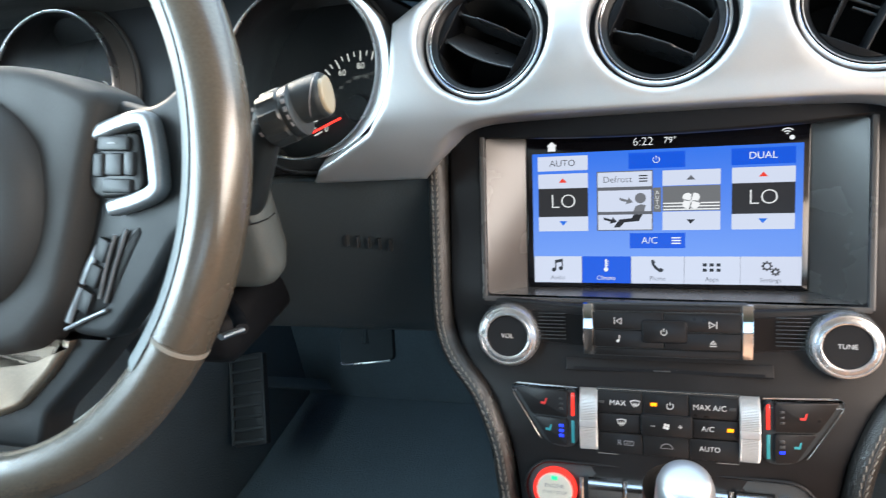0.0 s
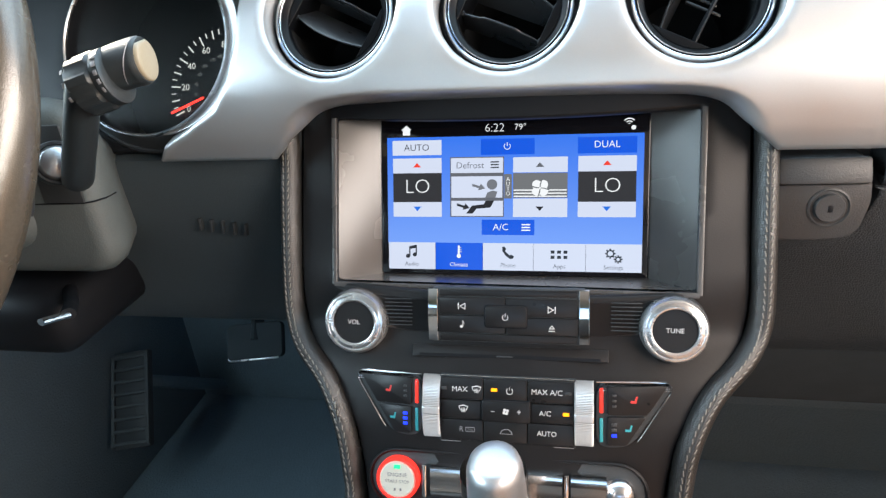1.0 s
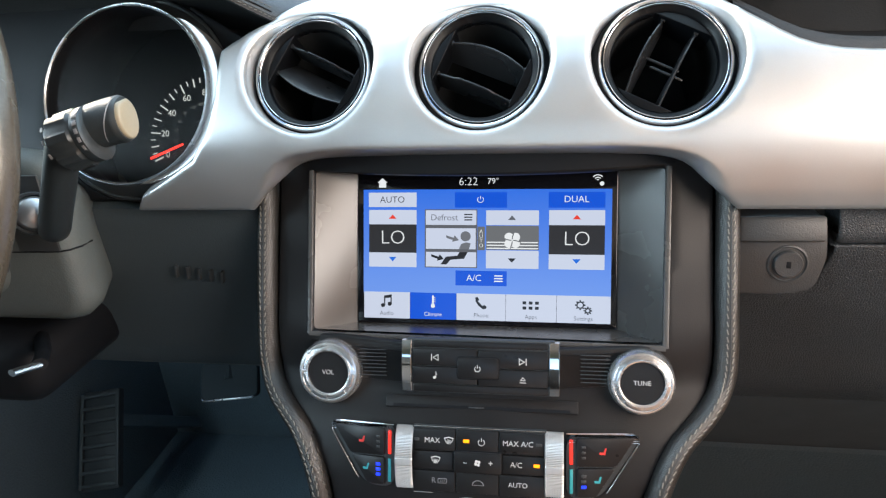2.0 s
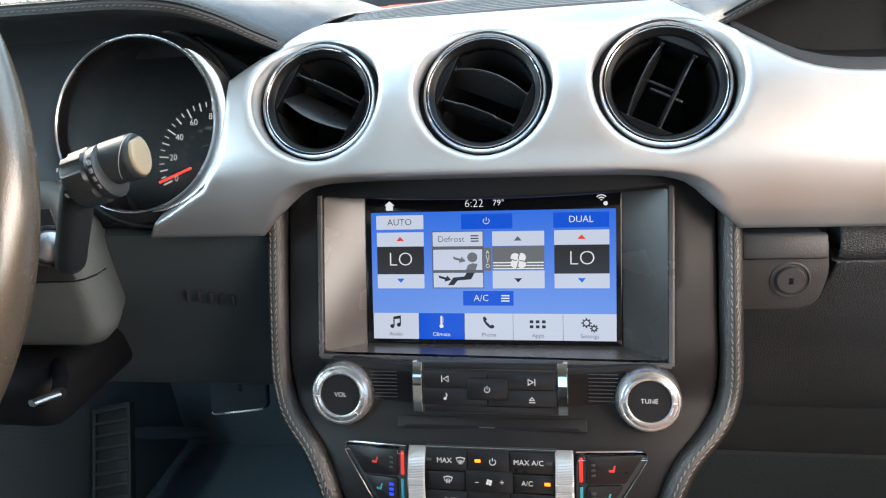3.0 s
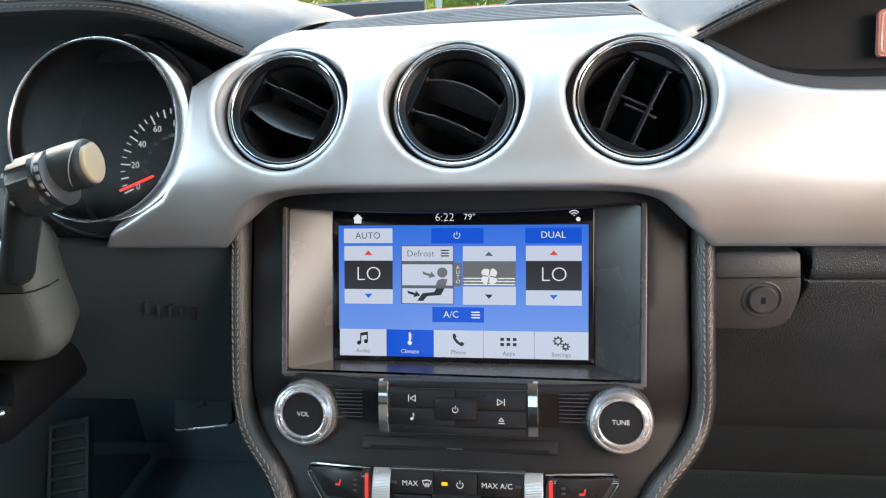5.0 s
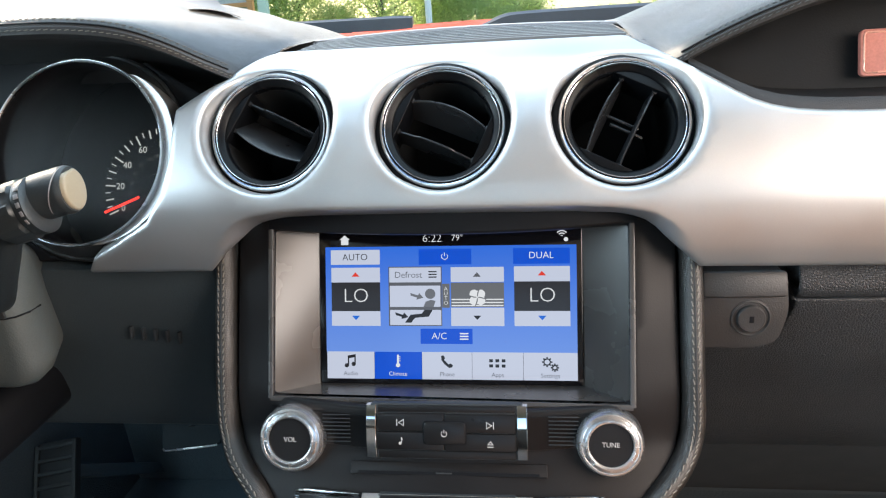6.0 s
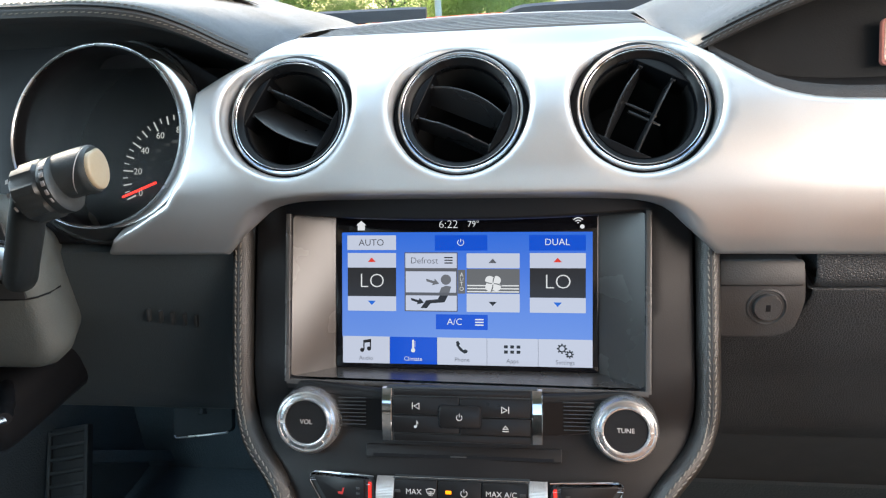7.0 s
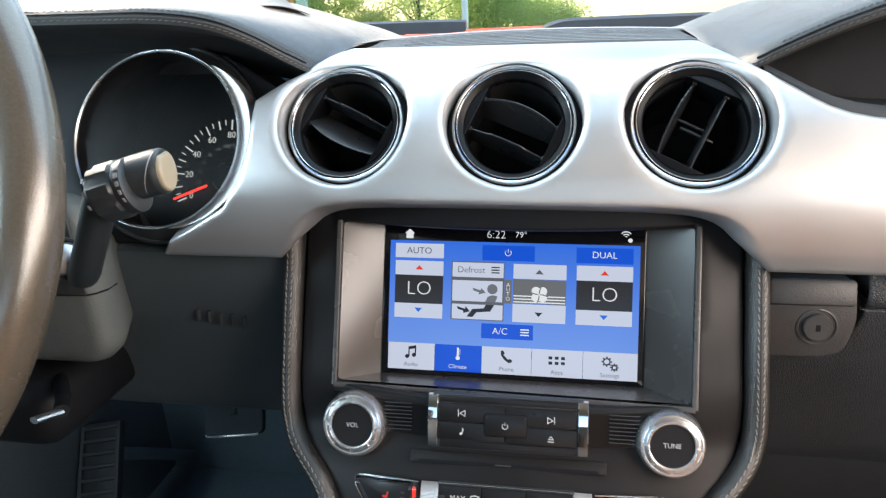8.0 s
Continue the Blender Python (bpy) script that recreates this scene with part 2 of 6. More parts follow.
def fillet(points, r, n=4):
    """The outline with its corners rounded by about r."""
    out, k = [], len(points)
    for i in range(k):
        a, b, c = Vector(points[i - 1]), Vector(points[i]), Vector(points[(i + 1) % k])
        u, v = a - b, c - b
        d = min(r, u.length * 0.45, v.length * 0.45)
        p, q = b + u.normalized() * d, b + v.normalized() * d
        for j in range(n + 1):
            t = j / n
            out.append(tuple((1 - t) ** 2 * p + 2 * t * (1 - t) * b + t * t * q))
    return out


def dense(outline, step):
    out = []
    for i, a in enumerate(outline):
        b = outline[(i + 1) % len(outline)]
        n = max(1, int(math.dist(a, b) / step))
        out += [(a[0] + (b[0] - a[0]) * k / n, a[1] + (b[1] - a[1]) * k / n) for k in range(n)]
    return out


def sheet(outline, holes, place, step=0.006, edge=0.005, back=0.012, hole_back=0.016, chamfer=0.0, chamfer_at=None):
    """A moulded sheet: the outline with its holes in plan (u, v), laid on the surface place(u, v, depth), with rolled edges and a skirt behind them."""
    from mathutils.geometry import delaunay_2d_cdt
    loops = [dense(o, step * 0.5) for o in (outline, *holes)]
    segs = []
    for loop in loops:
        segs.append((np.array(loop), np.roll(np.array(loop), -1, axis=0)))

    arrays = [(np.array(loop), np.roll(np.array(loop), 1, axis=0)) for loop in loops]

    def inside(p, j):
        b, a = arrays[j]
        over = (a[:, 1] > p[1]) != (b[:, 1] > p[1])
        a, b = a[over], b[over]
        return int((p[0] < (b[:, 0] - a[:, 0]) * (p[1] - a[:, 1]) / (b[:, 1] - a[:, 1]) + a[:, 0]).sum()) % 2 == 1

    def within(p):
        return inside(p, 0) and not any(inside(p, j) for j in range(1, len(loops)))

    def distance(p, only=None):
        best = 9.0
        for a, b in (segs if only is None else segs[only]):
            ab = b - a
            t = np.clip(((p - a) * ab).sum(1) / np.maximum((ab * ab).sum(1), 1e-12), 0, 1)
            best = min(best, np.hypot(*(a + ab * t[:, None] - p).T).min())
        return best

    verts, edges = [], []
    for loop in loops:
        k = len(verts)
        verts += [Vector(p) for p in loop]
        edges += [(k + i, k + (i + 1) % len(loop)) for i in range(len(loop))]
    # rings of points parallel to each edge carry the roll; a grid fills the rest
    us, vs = [p[0] for p in outline], [p[1] for p in outline]
    extra = []
    for j, loop in enumerate(loops):
        ring = np.array(loop)
        tangent = np.roll(ring, -1, axis=0) - np.roll(ring, 1, axis=0)
        normal = np.stack([-tangent[:, 1], tangent[:, 0]], 1)
        normal /= np.maximum(np.linalg.norm(normal, axis=1, keepdims=True), 1e-9)
        for d in (edge * 0.12, edge * 0.4, edge) + (tuple(chamfer * k for k in (0.55, 0.8, 0.93, 1.0, 1.07, 1.2, 1.4)) if chamfer and j == 0 else ()):
            for sign in (1, -1):
                extra += [(tuple(p), d, j) for p in ring + sign * d * normal]
    for u in np.arange(min(us), max(us), step):
        for v in np.arange(min(vs), max(vs), step):
            extra.append(((u, v), edge + step * 0.5, None))
    for p, need, j in extra:
        q = np.array(p)
        if not within(p) or distance(q) < min(need, edge) * 0.9:
            continue
        own = distance(q, slice(j, j + 1)) if j is not None else distance(q)
        if own > need * 0.9 and not (j is None and chamfer and distance(q, slice(0, 1)) < chamfer * 1.5):
            verts.append(Vector(p))
    out = delaunay_2d_cdt(verts, edges, [], 0, 1e-6)
    bm = bmesh.new()
    made = []
    for p in out[0]:
        d = distance(np.array(p))
        k = max(0.0, 1 - d / edge)
        depth = edge * (1 - math.sqrt(max(0.0, 1 - k * k)))
        if chamfer:
            over = chamfer - distance(np.array(p), slice(0, 1))
            depth += chamfer_at(p) * 1.1 * (over + math.hypot(over, 0.0005))
        made.append(bm.verts.new(place(p[0], p[1], depth)))
    for f in out[2]:
        c = sum((out[0][i] for i in f), Vector((0, 0))) / len(f)
        if within(c):
            bm.faces.new([made[i] for i in f])
    bm.verts.index_update()
    seen = {}
    for i, origins in enumerate(out[3]):
        for o in origins:
            seen[o] = i
    k = 0
    for j, loop in enumerate(loops):
        depth = back if j == 0 else hole_back
        behind = [bm.verts.new(place(p[0], p[1], edge + depth + (chamfer_at(p) * chamfer * 2.2 if chamfer and j == 0 else 0.0))) for p in loop]
        n = len(loop)
        for i in range(n):
            a, b = seen[k + i], seen[k + (i + 1) % n]
            if a != b:
                try:
                    bm.faces.new((made[a], made[b], behind[(i + 1) % n], behind[i]))
                except ValueError:
                    pass
        k += n
    bmesh.ops.recalc_face_normals(bm, faces=bm.faces)
    return shade(bm, 50)


def profile_surface(points, bow=0.0, roll=0.0):
    """place(u, v, depth): u is x, v the height z along a moulding whose section is points (z, y)."""
    zs, ys = [p[0] for p in points], [p[1] for p in points]
    lengths = [0.0]
    for i in range(1, len(zs)):
        lengths.append(lengths[-1] + math.hypot(zs[i] - zs[i - 1], ys[i] - ys[i - 1]))
    # smoothed section
    fine = np.linspace(0, lengths[-1], 400)
    z, y = np.interp(fine, lengths, zs), np.interp(fine, lengths, ys)
    for _ in range(60):
        z[1:-1], y[1:-1] = (z[:-2] + 2 * z[1:-1] + z[2:]) / 4, (y[:-2] + 2 * y[1:-1] + y[2:]) / 4

    def place(u, v, depth):
        zz, yy = np.interp(v, fine, z), np.interp(v, fine, y)
        dz, dy = np.interp(v + 0.001, fine, z) - np.interp(v - 0.001, fine, z), np.interp(v + 0.001, fine, y) - np.interp(v - 0.001, fine, y)
        k = math.hypot(dz, dy) or 1
        p = Vector((u, yy + bow * min(u * u, 0.0225) + depth * dz / k, zz - depth * dy / k))
        return Matrix.Rotation(roll, 3, "Y") @ (p - Vector((0, 0, 0.97))) + Vector((0, 0, 0.97)) if roll else p

    place.along = lambda zz: float(np.interp(zz, zs, lengths))
    return place


def words(text, size, mat, parent, m, align="CENTER", label="", name="lettering", thick=0.0001, squeeze=1.0):
    curve = bpy.data.curves.new(name, "FONT")
    curve.body, curve.size, curve.align_x, curve.align_y, curve.extrude, curve.resolution_u, curve.offset = text, size, align, "CENTER", thick, 3, (-0.018 if text in ("LO", "6:22") else -0.006) * size
    temp = bpy.data.objects.new(name, curve)
    scene.collection.objects.link(temp)
    bpy.context.view_layer.update()
    me = bpy.data.meshes.new_from_object(temp.evaluated_get(bpy.context.evaluated_depsgraph_get()))
    bpy.data.objects.remove(temp)
    bpy.data.curves.remove(curve)
    me.materials.clear()
    me.materials.append(mat)
    me.transform(Matrix.Diagonal((squeeze, 1, 1, 1)))
    ob = new(name, me)
    ob.parent, ob.matrix_basis = parent, m
    if label:
        ob["label"] = label
    return ob


def at(x, y, z=0.0, turn=0.0):
    return pose(x, y, z, 0, 0, turn)


# ======================= the dashboard =======================
# ---- silver trim panel with its three vents ----
PANEL = profile_surface([(0.876, 0.0545), (0.888, 0.049), (0.90, 0.0455), (0.915, 0.044), (0.93, 0.045), (0.945, 0.049), (0.96, 0.056), (0.975, 0.065), (0.99, 0.077), (1.0, 0.089), (1.008, 0.105), (1.013, 0.125), (1.017, 0.155), (1.018, 0.20)], roll=radians(0.7))


def ellipse(cx, cy, rx, ry, n=56):
    return [(cx + rx * math.cos(2 * math.pi * i / n), cy + ry * math.sin(2 * math.pi * i / n)) for i in range(n)]


low_right = [(0.62, 0.0088), (0.1560, 0.0088), (0.1455, 0.0195), (0.1365, 0.0272), (0.1292, 0.0340), (0.1235, 0.0372), (0.1170, 0.0389), (0.1095, 0.0401), (0.101, 0.0410), (0.083, 0.0420)]
low_left = [(-0.083, 0.0423), (-0.100, 0.0414), (-0.108, 0.0405), (-0.115, 0.0395), (-0.121, 0.0381), (-0.1268, 0.0352), (-0.1340, 0.0292), (-0.1435, 0.0213), (-0.1562, 0.0072), (-0.2465, 0.0066), (-0.2372, 0.0198), (-0.2125, 0.0345), (-0.1915, 0.0478), (-0.1790, 0.0670), (-0.174, 0.089), (-0.173, 0.123)]
top_edge = [(-0.1440, 0.1500), (-0.1320, 0.185), (-0.1250, 0.203), (0.1220, 0.203), (0.1275, 0.179), (0.138, 0.159), (0.148, 0.1470), (0.157, 0.1370), (0.166, 0.1290), (0.174, 0.1222), (0.183, 0.1163), (0.193, 0.1120), (0.205, 0.109), (0.220, 0.1073), (0.239, 0.1065), (0.62, 0.1065)]


def under_lip(p):
    """The lip over the screen turns under in a wide bevel that dies out towards its ends."""
    across = min(1.0, max(0.0, (0.150 - abs(p[0])) / 0.045))
    up = min(1.0, max(0.0, (0.074 - p[1]) / 0.010))
    return across * across * (3 - 2 * across) * up


trim = part("dash_trim_panel", sheet(low_right + low_left + top_edge, [ellipse(x, 0.1110, 0.0435, 0.0470) for x in (-0.111, 0, 0.111)], PANEL, step=0.005, edge=0.0045, chamfer=0.0112, chamfer_at=under_lip), M_SILVER)
tagged(trim, "satin silver dashboard trim panel with three round vent openings", "dashboard trim")


def vane(off, arch, tilt, notch, span=0.0262):
    """One blade across the barrel: its front edge bows by arch, its rear edge lies tilt above it; notch sets the middle of the edge forward."""
    rows = []
    for u in np.linspace(-span, span, 25):
        bow = 1 - (u / span) ** 2
        step = notch * min(1.0, max(0.0, (0.0135 - abs(u)) / 0.0022))
        front = Vector((u, off + arch * bow, -0.0098 + 0.0030 * bow + step))
        rear = Vector((u, off + tilt, -0.027))
        d = (rear - front).normalized()
        up = Vector((1, 0, 0)).cross(d).normalized() * -0.00075
        rows.append([front + up + d * 0.0008, front + up * 0.45, front - up * 0.45, front - up + d * 0.0008, rear - up * 0.5, rear + up * 0.5, front + up + d * 0.0008])
    return loft(rows)


def vent(x, y, z, yaw, turn, style):
    v = thing("air_vent", "round black air vent with a chrome ring in the silver dashboard", "air vent", pose(x, y, z, 90 - 31, 0, yaw), "round dashboard vents")
    part("bezel", lathe([(0.0374, -0.0046), (0.0376, -0.0030), (0.0381, -0.0022), (0.0388, -0.0020), (0.0395, -0.0028), (0.0401, -0.0046), (0.0403, -0.012)], 96), M_CHROME, v, "polished chrome outer ring")
    part("inner_ring", lathe([(0.0357, -0.0040), (0.0358, -0.0030), (0.0362, -0.0025), (0.0366, -0.0029), (0.0368, -0.0044)], 96), M_CHROME, v, "thin chrome inner ring")
    part("ring_groove", lathe([(0.0366, -0.0042), (0.0376, -0.0043)], 64), M_VENT, v)
    part("surround", lathe([(0.0400, -0.0060), (0.0415, -0.0070), (0.0460, -0.0100), (0.0500, -0.0180)]), M_VENT, v)
    part("barrel", lathe([(0.0358, -0.0038), (0.0350, -0.0044), (0.0330, -0.0056), (0.0322, -0.0064), (0.0318, -0.0076), (0.0318, -0.011)], 96), M_BARREL, v)
    part("duct", lathe([(0.0318, -0.011), (0.0318, -0.04), (0.0280, -0.075), (0.0001, -0.080)], 64), M_DUCT, v)
    spin = Matrix.Rotation(radians(turn), 4, "Z")
    for side in (1, -1):
        cut = [(0.0262 * side, -0.0182), (0.0262 * side, 0.0182)] + [(0.0321 * math.cos(a) * side, 0.0321 * math.sin(a)) for a in (0.55, 0.42, 0.28, 0.14, 0.0, -0.14, -0.28, -0.42, -0.55)]
        part("cheek", prism(cut, -0.028, -0.0062, 0.0005), M_BARREL, v, m=spin)
    for blade in style:
        part("vane", vane(*blade), M_VANE, v, m=spin)
        for side in (1, -1):
            part("pivot", box(0.0016, 0.0030, 0.0030, 0.0004, Matrix.Translation((side * 0.0258, blade[0], -0.0105))), M_VANE, v, m=spin)
    if turn > 0:
        for k in (-0.0022, 0.0022):
            part("link", box(0.0018, 0.022, 0.0016, 0.0004, Matrix.Translation((0.003 + k, -0.002 + k, -0.022))), M_VANE, v, m=spin)
    return v


for x, z, yaw, turn, style in ((-0.112, 0.9742, 0, -27, ((0.0118, 0.0, -0.001, 0.0022), (-0.0088, -0.0042, 0.013, 0.0))), (0.0, 0.9727, 0, -24, ((0.0104, 0.0046, -0.006, 0.0), (-0.0118, 0.0006, -0.002, 0.0022))), (0.112, 0.9714, 3, 62, ((0.0122, 0.0026, -0.002, 0.0018), (-0.0092, 0.0006, 0.002, 0.0018)))):
    vent(x, 0.0762, z, yaw, turn, style)

# ---- centre stack fascia with the screen recess ----
STACK = profile_surface([(0.58, -0.20), (0.60, -0.16), (0.64, -0.09), (0.68, -0.058), (0.703, -0.048), (0.734, -0.036), (0.76, -0.021), (0.770, -0.012), (0.78, -0.002), (0.795, 0.0020), (0.811, 0.0060), (0.86, 0.030), (0.9085, 0.056), (0.935, 0.068)], bow=1.0)


def on_stack(points):
    return [(x, STACK.along(z)) for x, z in points]


half = [(0.1455, 0.93), (0.1440, 0.88), (0.1435, 0.826), (0.1430, 0.792), (0.1390, 0.775), (0.1300, 0.7645), (0.1110, 0.748), (0.0990, 0.728), (0.0940, 0.705), (0.0910, 0.68), (0.089, 0.63), (0.089, 0.595)]
outline = on_stack(half) + on_stack([(-x, z) for x, z in reversed(half)])
RECESS = ((0.1148, 0.9065), (0.1118, 0.8082), (-0.1152, 0.8118), (-0.1165, 0.9082))
opening = fillet(on_stack(RECESS), 0.003)
fascia = thing("centre_stack", "dark grey plastic centre stack fascia with a deep screen recess", "centre console")
part("fascia_plate", sheet(list(reversed(outline)), [opening], STACK, edge=0.003, back=0.03, hole_back=0.002), M_FASCIA, fascia)

M_EDGE = material("recess_edge_plastic", (0.060, 0.058, 0.057), 0.30, vary=0.05)
SCREEN = pose(-0.0024, 0.0485, 0.8049, 68.9, 0.9, 0.73)
corner = lambda x, z: STACK(x, STACK.along(z), 0.003)
outer = [corner(x, z) for x, z in RECESS]
inner = [SCREEN @ Vector(p) for p in ((0.0895, 0.1075, -0.001), (0.0895, -0.0035, -0.001), (-0.0895, -0.0035, -0.001), (-0.0895, 0.1075, -0.001))]
for i, side in enumerate(("right", "lower", "left", "upper")):
    a, b, c, d = outer[i], outer[(i + 1) % 4], inner[(i + 1) % 4], inner[i]
    rows = [[a.lerp(b, u).lerp(d.lerp(c, u), v) for v in (0, 0.03, 0.25, 0.5, 0.75, 0.97, 1)] for u in np.linspace(0, 1, 9)]
    # the upper wall is blackened to stand for the deep shade there
    part("recess_wall", loft(rows), M_VENT if side == "upper" else M_RECESS, fascia)
# added strip over the fascia: paints the shade cast by the silver lip
part("shade_strip", loft([[STACK(x, STACK.along(z), -0.0012) for x in np.linspace(-0.120, 0.120, 9)] for z in np.linspace(0.9080, 0.932, 7)]), M_VENT, fascia, "black strip painting in the shade under the silver lip")
lip = [p + Vector((sx * 0.0016, -0.0034, sz * 0.0016)) for p, sx, sz in zip(outer, (1, 1, -1, -1), (1, -1, -1, 1))]
for i, side in enumerate(("right", "lower", "left")):
    strip = sweep([lip[i].lerp(lip[i + 1], k / 12) for k in range(13)], rounded(0.0034, 0.0030, 0.0005, 2), (0, -1, 0.45))
    part("recess_frame", strip, M_EDGE, fascia, "flat satin strip framing the screen recess")

# ---- touchscreen ----
display = thing("touchscreen", "lit touchscreen showing a blue climate page, set in the centre stack", "touchscreen", SCREEN)
part("bezel_glass", prism(rounded(0.1785, 0.1105, 0.001, cy=0.052), -0.006, 0.0, 0.0005), M_GLASSBLACK, display)
K = 0.0002105
U = lambda zx: (zx - 614) * K
V = lambda zy: (543 - zy) * K * 0.9785
E_BG = lit("page_blue", (0.11, 0.26, 0.86), 0.95)
en, el = E_BG.node_tree.nodes, E_BG.node_tree.links
spot, split, ramp = en.new("ShaderNodeTexCoord"), en.new("ShaderNodeSeparateXYZ"), en.new("ShaderNodeValToRGB")
span = en.new("ShaderNodeMapRange")
span.inputs["From Min"].default_value, span.inputs["From Max"].default_value = 0.018, 0.093
ramp.color_ramp.elements[0].color, ramp.color_ramp.elements[1].color = (0.18, 0.36, 0.98, 1), (0.030, 0.18, 0.90, 1)
el.new(spot.outputs["Object"], split.inputs[0])
el.new(split.outputs["Y"], span.inputs["Value"])
el.new(span.outputs["Result"], ramp.inputs["Fac"])
el.new(ramp.outputs["Color"], en["Principled BSDF"].inputs["Emission Color"])
E_TILE = lit("tile_pale", (0.68, 0.74, 0.93), 0.95)
E_KEY = lit("key_blue", (0.001, 0.090, 0.72), 1.05)
E_DARK = lit("tile_dark", (0.035, 0.037, 0.042), 0.8)
E_GREY = lit("tile_grey", (0.20, 0.21, 0.23), 0.8)
E_WHITE = lit("glyph_white", (0.88, 0.90, 0.95), 1.0)
E_INK = lit("glyph_ink", (0.030, 0.032, 0.038), 0.6)
E_SOFT = lit("glyph_grey", (0.15, 0.16, 0.19), 0.8)
E_RED = lit("arrow_red", (0.85, 0.05, 0.03), 1.0)
E_MID = lit("glyph_mid_grey", (0.17, 0.18, 0.21), 1.0)
E_BLUE = lit("arrow_blue", (0.01, 0.16, 0.80), 1.0)


def tile(name, x0, y0, x1, y1, mat, level=1):
    w, h = (x1 - x0) * K, (y1 - y0) * K * 0.9785
    return part(name, prism(rounded(w, h, 0.0002, 1, U((x0 + x1) / 2), V((y0 + y1) / 2)), -0.0003, 0.00012 * level), mat, display)


def flat(name, outline, mat, level):
    return part(name, prism([(U(x), V(y)) for x, y in outline][::-1], 0.0, 0.00012 * level), mat, display)


def label_text(text, zx, zy, height, mat, level, squeeze=1.0):
    return words(text, height * K * 1.38, mat, display, at(U(zx), V(zy), 0.00012 * level), thick=0.00004, squeeze=squeeze)


def disc(cx, cy, r, n=20):
    return [(cx + r * math.cos(2 * math.pi * i / n), cy + r * math.sin(2 * math.pi * i / n)) for i in range(n)]


tile("page", 210, 104, 1020, 455, E_BG)
for x0, x1, name in ((212, 369, "audio_tab"), (526, 687, "phone_tab"), (688, 850, "apps_tab"), (851, 1020, "settings_tab")):
    tile(name, x0, 453, x1, 543, E_TILE, 2)
tile("climate_tab", 370, 453, 525, 543, E_KEY, 2)
tile("auto_key", 228, 114, 391, 163, E_TILE, 2)
tile("power_key", 519, 114, 689, 165, E_KEY, 2)
tile("dual_key", 822, 114, 999, 165, E_KEY, 2)
tile("ac_key", 522, 376, 690, 426, E_KEY, 2)
for x0, x1 in ((229, 391), (824, 999)):
    tile("warmer_key", x0, 173, x1, 222, E_TILE, 2)
    tile("temperature_field", x0, 222, x1, 318, E_DARK, 2)
    tile("cooler_key", x0, 318, x1, 367, E_TILE, 2)
    c = (x0 + x1) / 2
    flat("up_arrow", [(c - 13, 203), (c, 188), (c + 13, 203)], E_RED, 3)
    flat("down_arrow", [(c - 13, 333), (c + 13, 333), (c, 348)], E_BLUE, 3)
    label_text("LO", c + 1, 268, 48, E_WHITE, 3)
tile("mode_backing", 419, 171, 593, 367, E_SOFT, 2)
tile("defrost_key", 422, 174, 590, 223, E_TILE, 3)
tile("face_key", 423, 234, 588, 304, E_TILE, 3)
tile("feet_key", 423, 314, 590, 364, E_TILE, 3)
tile("auto_tab", 594, 228, 618, 307, E_GREY, 3)
tile("fan_up_key", 622, 174, 792, 223, E_TILE, 2)
tile("fan_field", 622, 225, 792, 305, E_GREY, 2)
tile("fan_down_key", 622, 307, 792, 367, E_TILE, 2)
flat("up_arrow", [(693, 206), (706, 191), (719, 206)], E_SOFT, 3)
flat("down_arrow", [(693, 333), (719, 333), (706, 347)], E_INK, 3)
for y in (280, 290, 300):
    tile("speed_line", 624, y - 2, 790, y + 2, E_WHITE, 3)
for a in (45, 135, 225, 315):
    cx, cy = 707 + 15 * math.cos(radians(a)), 273 + 15 * math.sin(radians(a))
    flat("fan_blade", disc(cx, cy, 14.5), E_WHITE, 4)
    along, over = radians(a + 45), radians(a + 135)
    gap = [(707 + u * math.cos(along) + v * math.cos(over), 273 + u * math.sin(along) + v * math.sin(over)) for u, v in ((3, -1.5), (14, -0.5), (28, 5.0), (28, 8.0), (13, 3.0), (3, 1.5))]
    flat("fan_gap", gap, E_GREY, 5)
flat("round_mark", disc(555, 261, 17), E_MID, 4)
flat("slant_mark", [(533, 304), (540, 287), (556, 281), (572, 284), (566, 304)], E_MID, 4)
flat("slant_mark", [(535, 314), (562, 314), (550, 336), (505, 340), (492, 356), (472, 356), (490, 330), (528, 326)], E_INK, 4)
for x, y, mat in ((490, 262, E_MID), (440, 326, E_INK)):
    flat("flow_arrow", [(x, y - 4), (x + 26, y + 4), (x + 29, y - 4), (x + 43, y + 12), (x + 20, y + 18), (x + 22, y + 11), (x + 2, y + 5)], mat, 4)
for x0, x1, ys, mat in ((550, 577, (188, 197, 206), E_INK), (649, 677, (392, 401, 410), E_WHITE)):
    for y in ys:
        tile("menu_bar", x0, y - 2, x1, y + 2, mat, 4)
label_text("AUTO", 309, 139, 22, E_INK, 3)
label_text("DUAL", 910, 138, 22, E_WHITE, 3)
label_text("A/C", 583, 401, 22, E_WHITE, 3)
label_text("Defrost", 484, 199, 21, E_SOFT, 4)
for i, letter in enumerate("AUTO"):
    label_text(letter, 606, 245 + 15.5 * i, 13, E_WHITE, 4)
for text, x, y, mat in (("Audio", 290, 526, E_SOFT), ("Climate", 447, 526, E_WHITE), ("Phone", 607, 526, E_SOFT), ("Apps", 769, 527, E_SOFT), ("Settings", 935, 528, E_SOFT)):
    label_text(text, x, y, 14, mat, 3)
label_text("6:22", 563, 79, 27, E_WHITE, 1)
label_text("79\u00b0", 644, 78, 20, E_WHITE, 1)
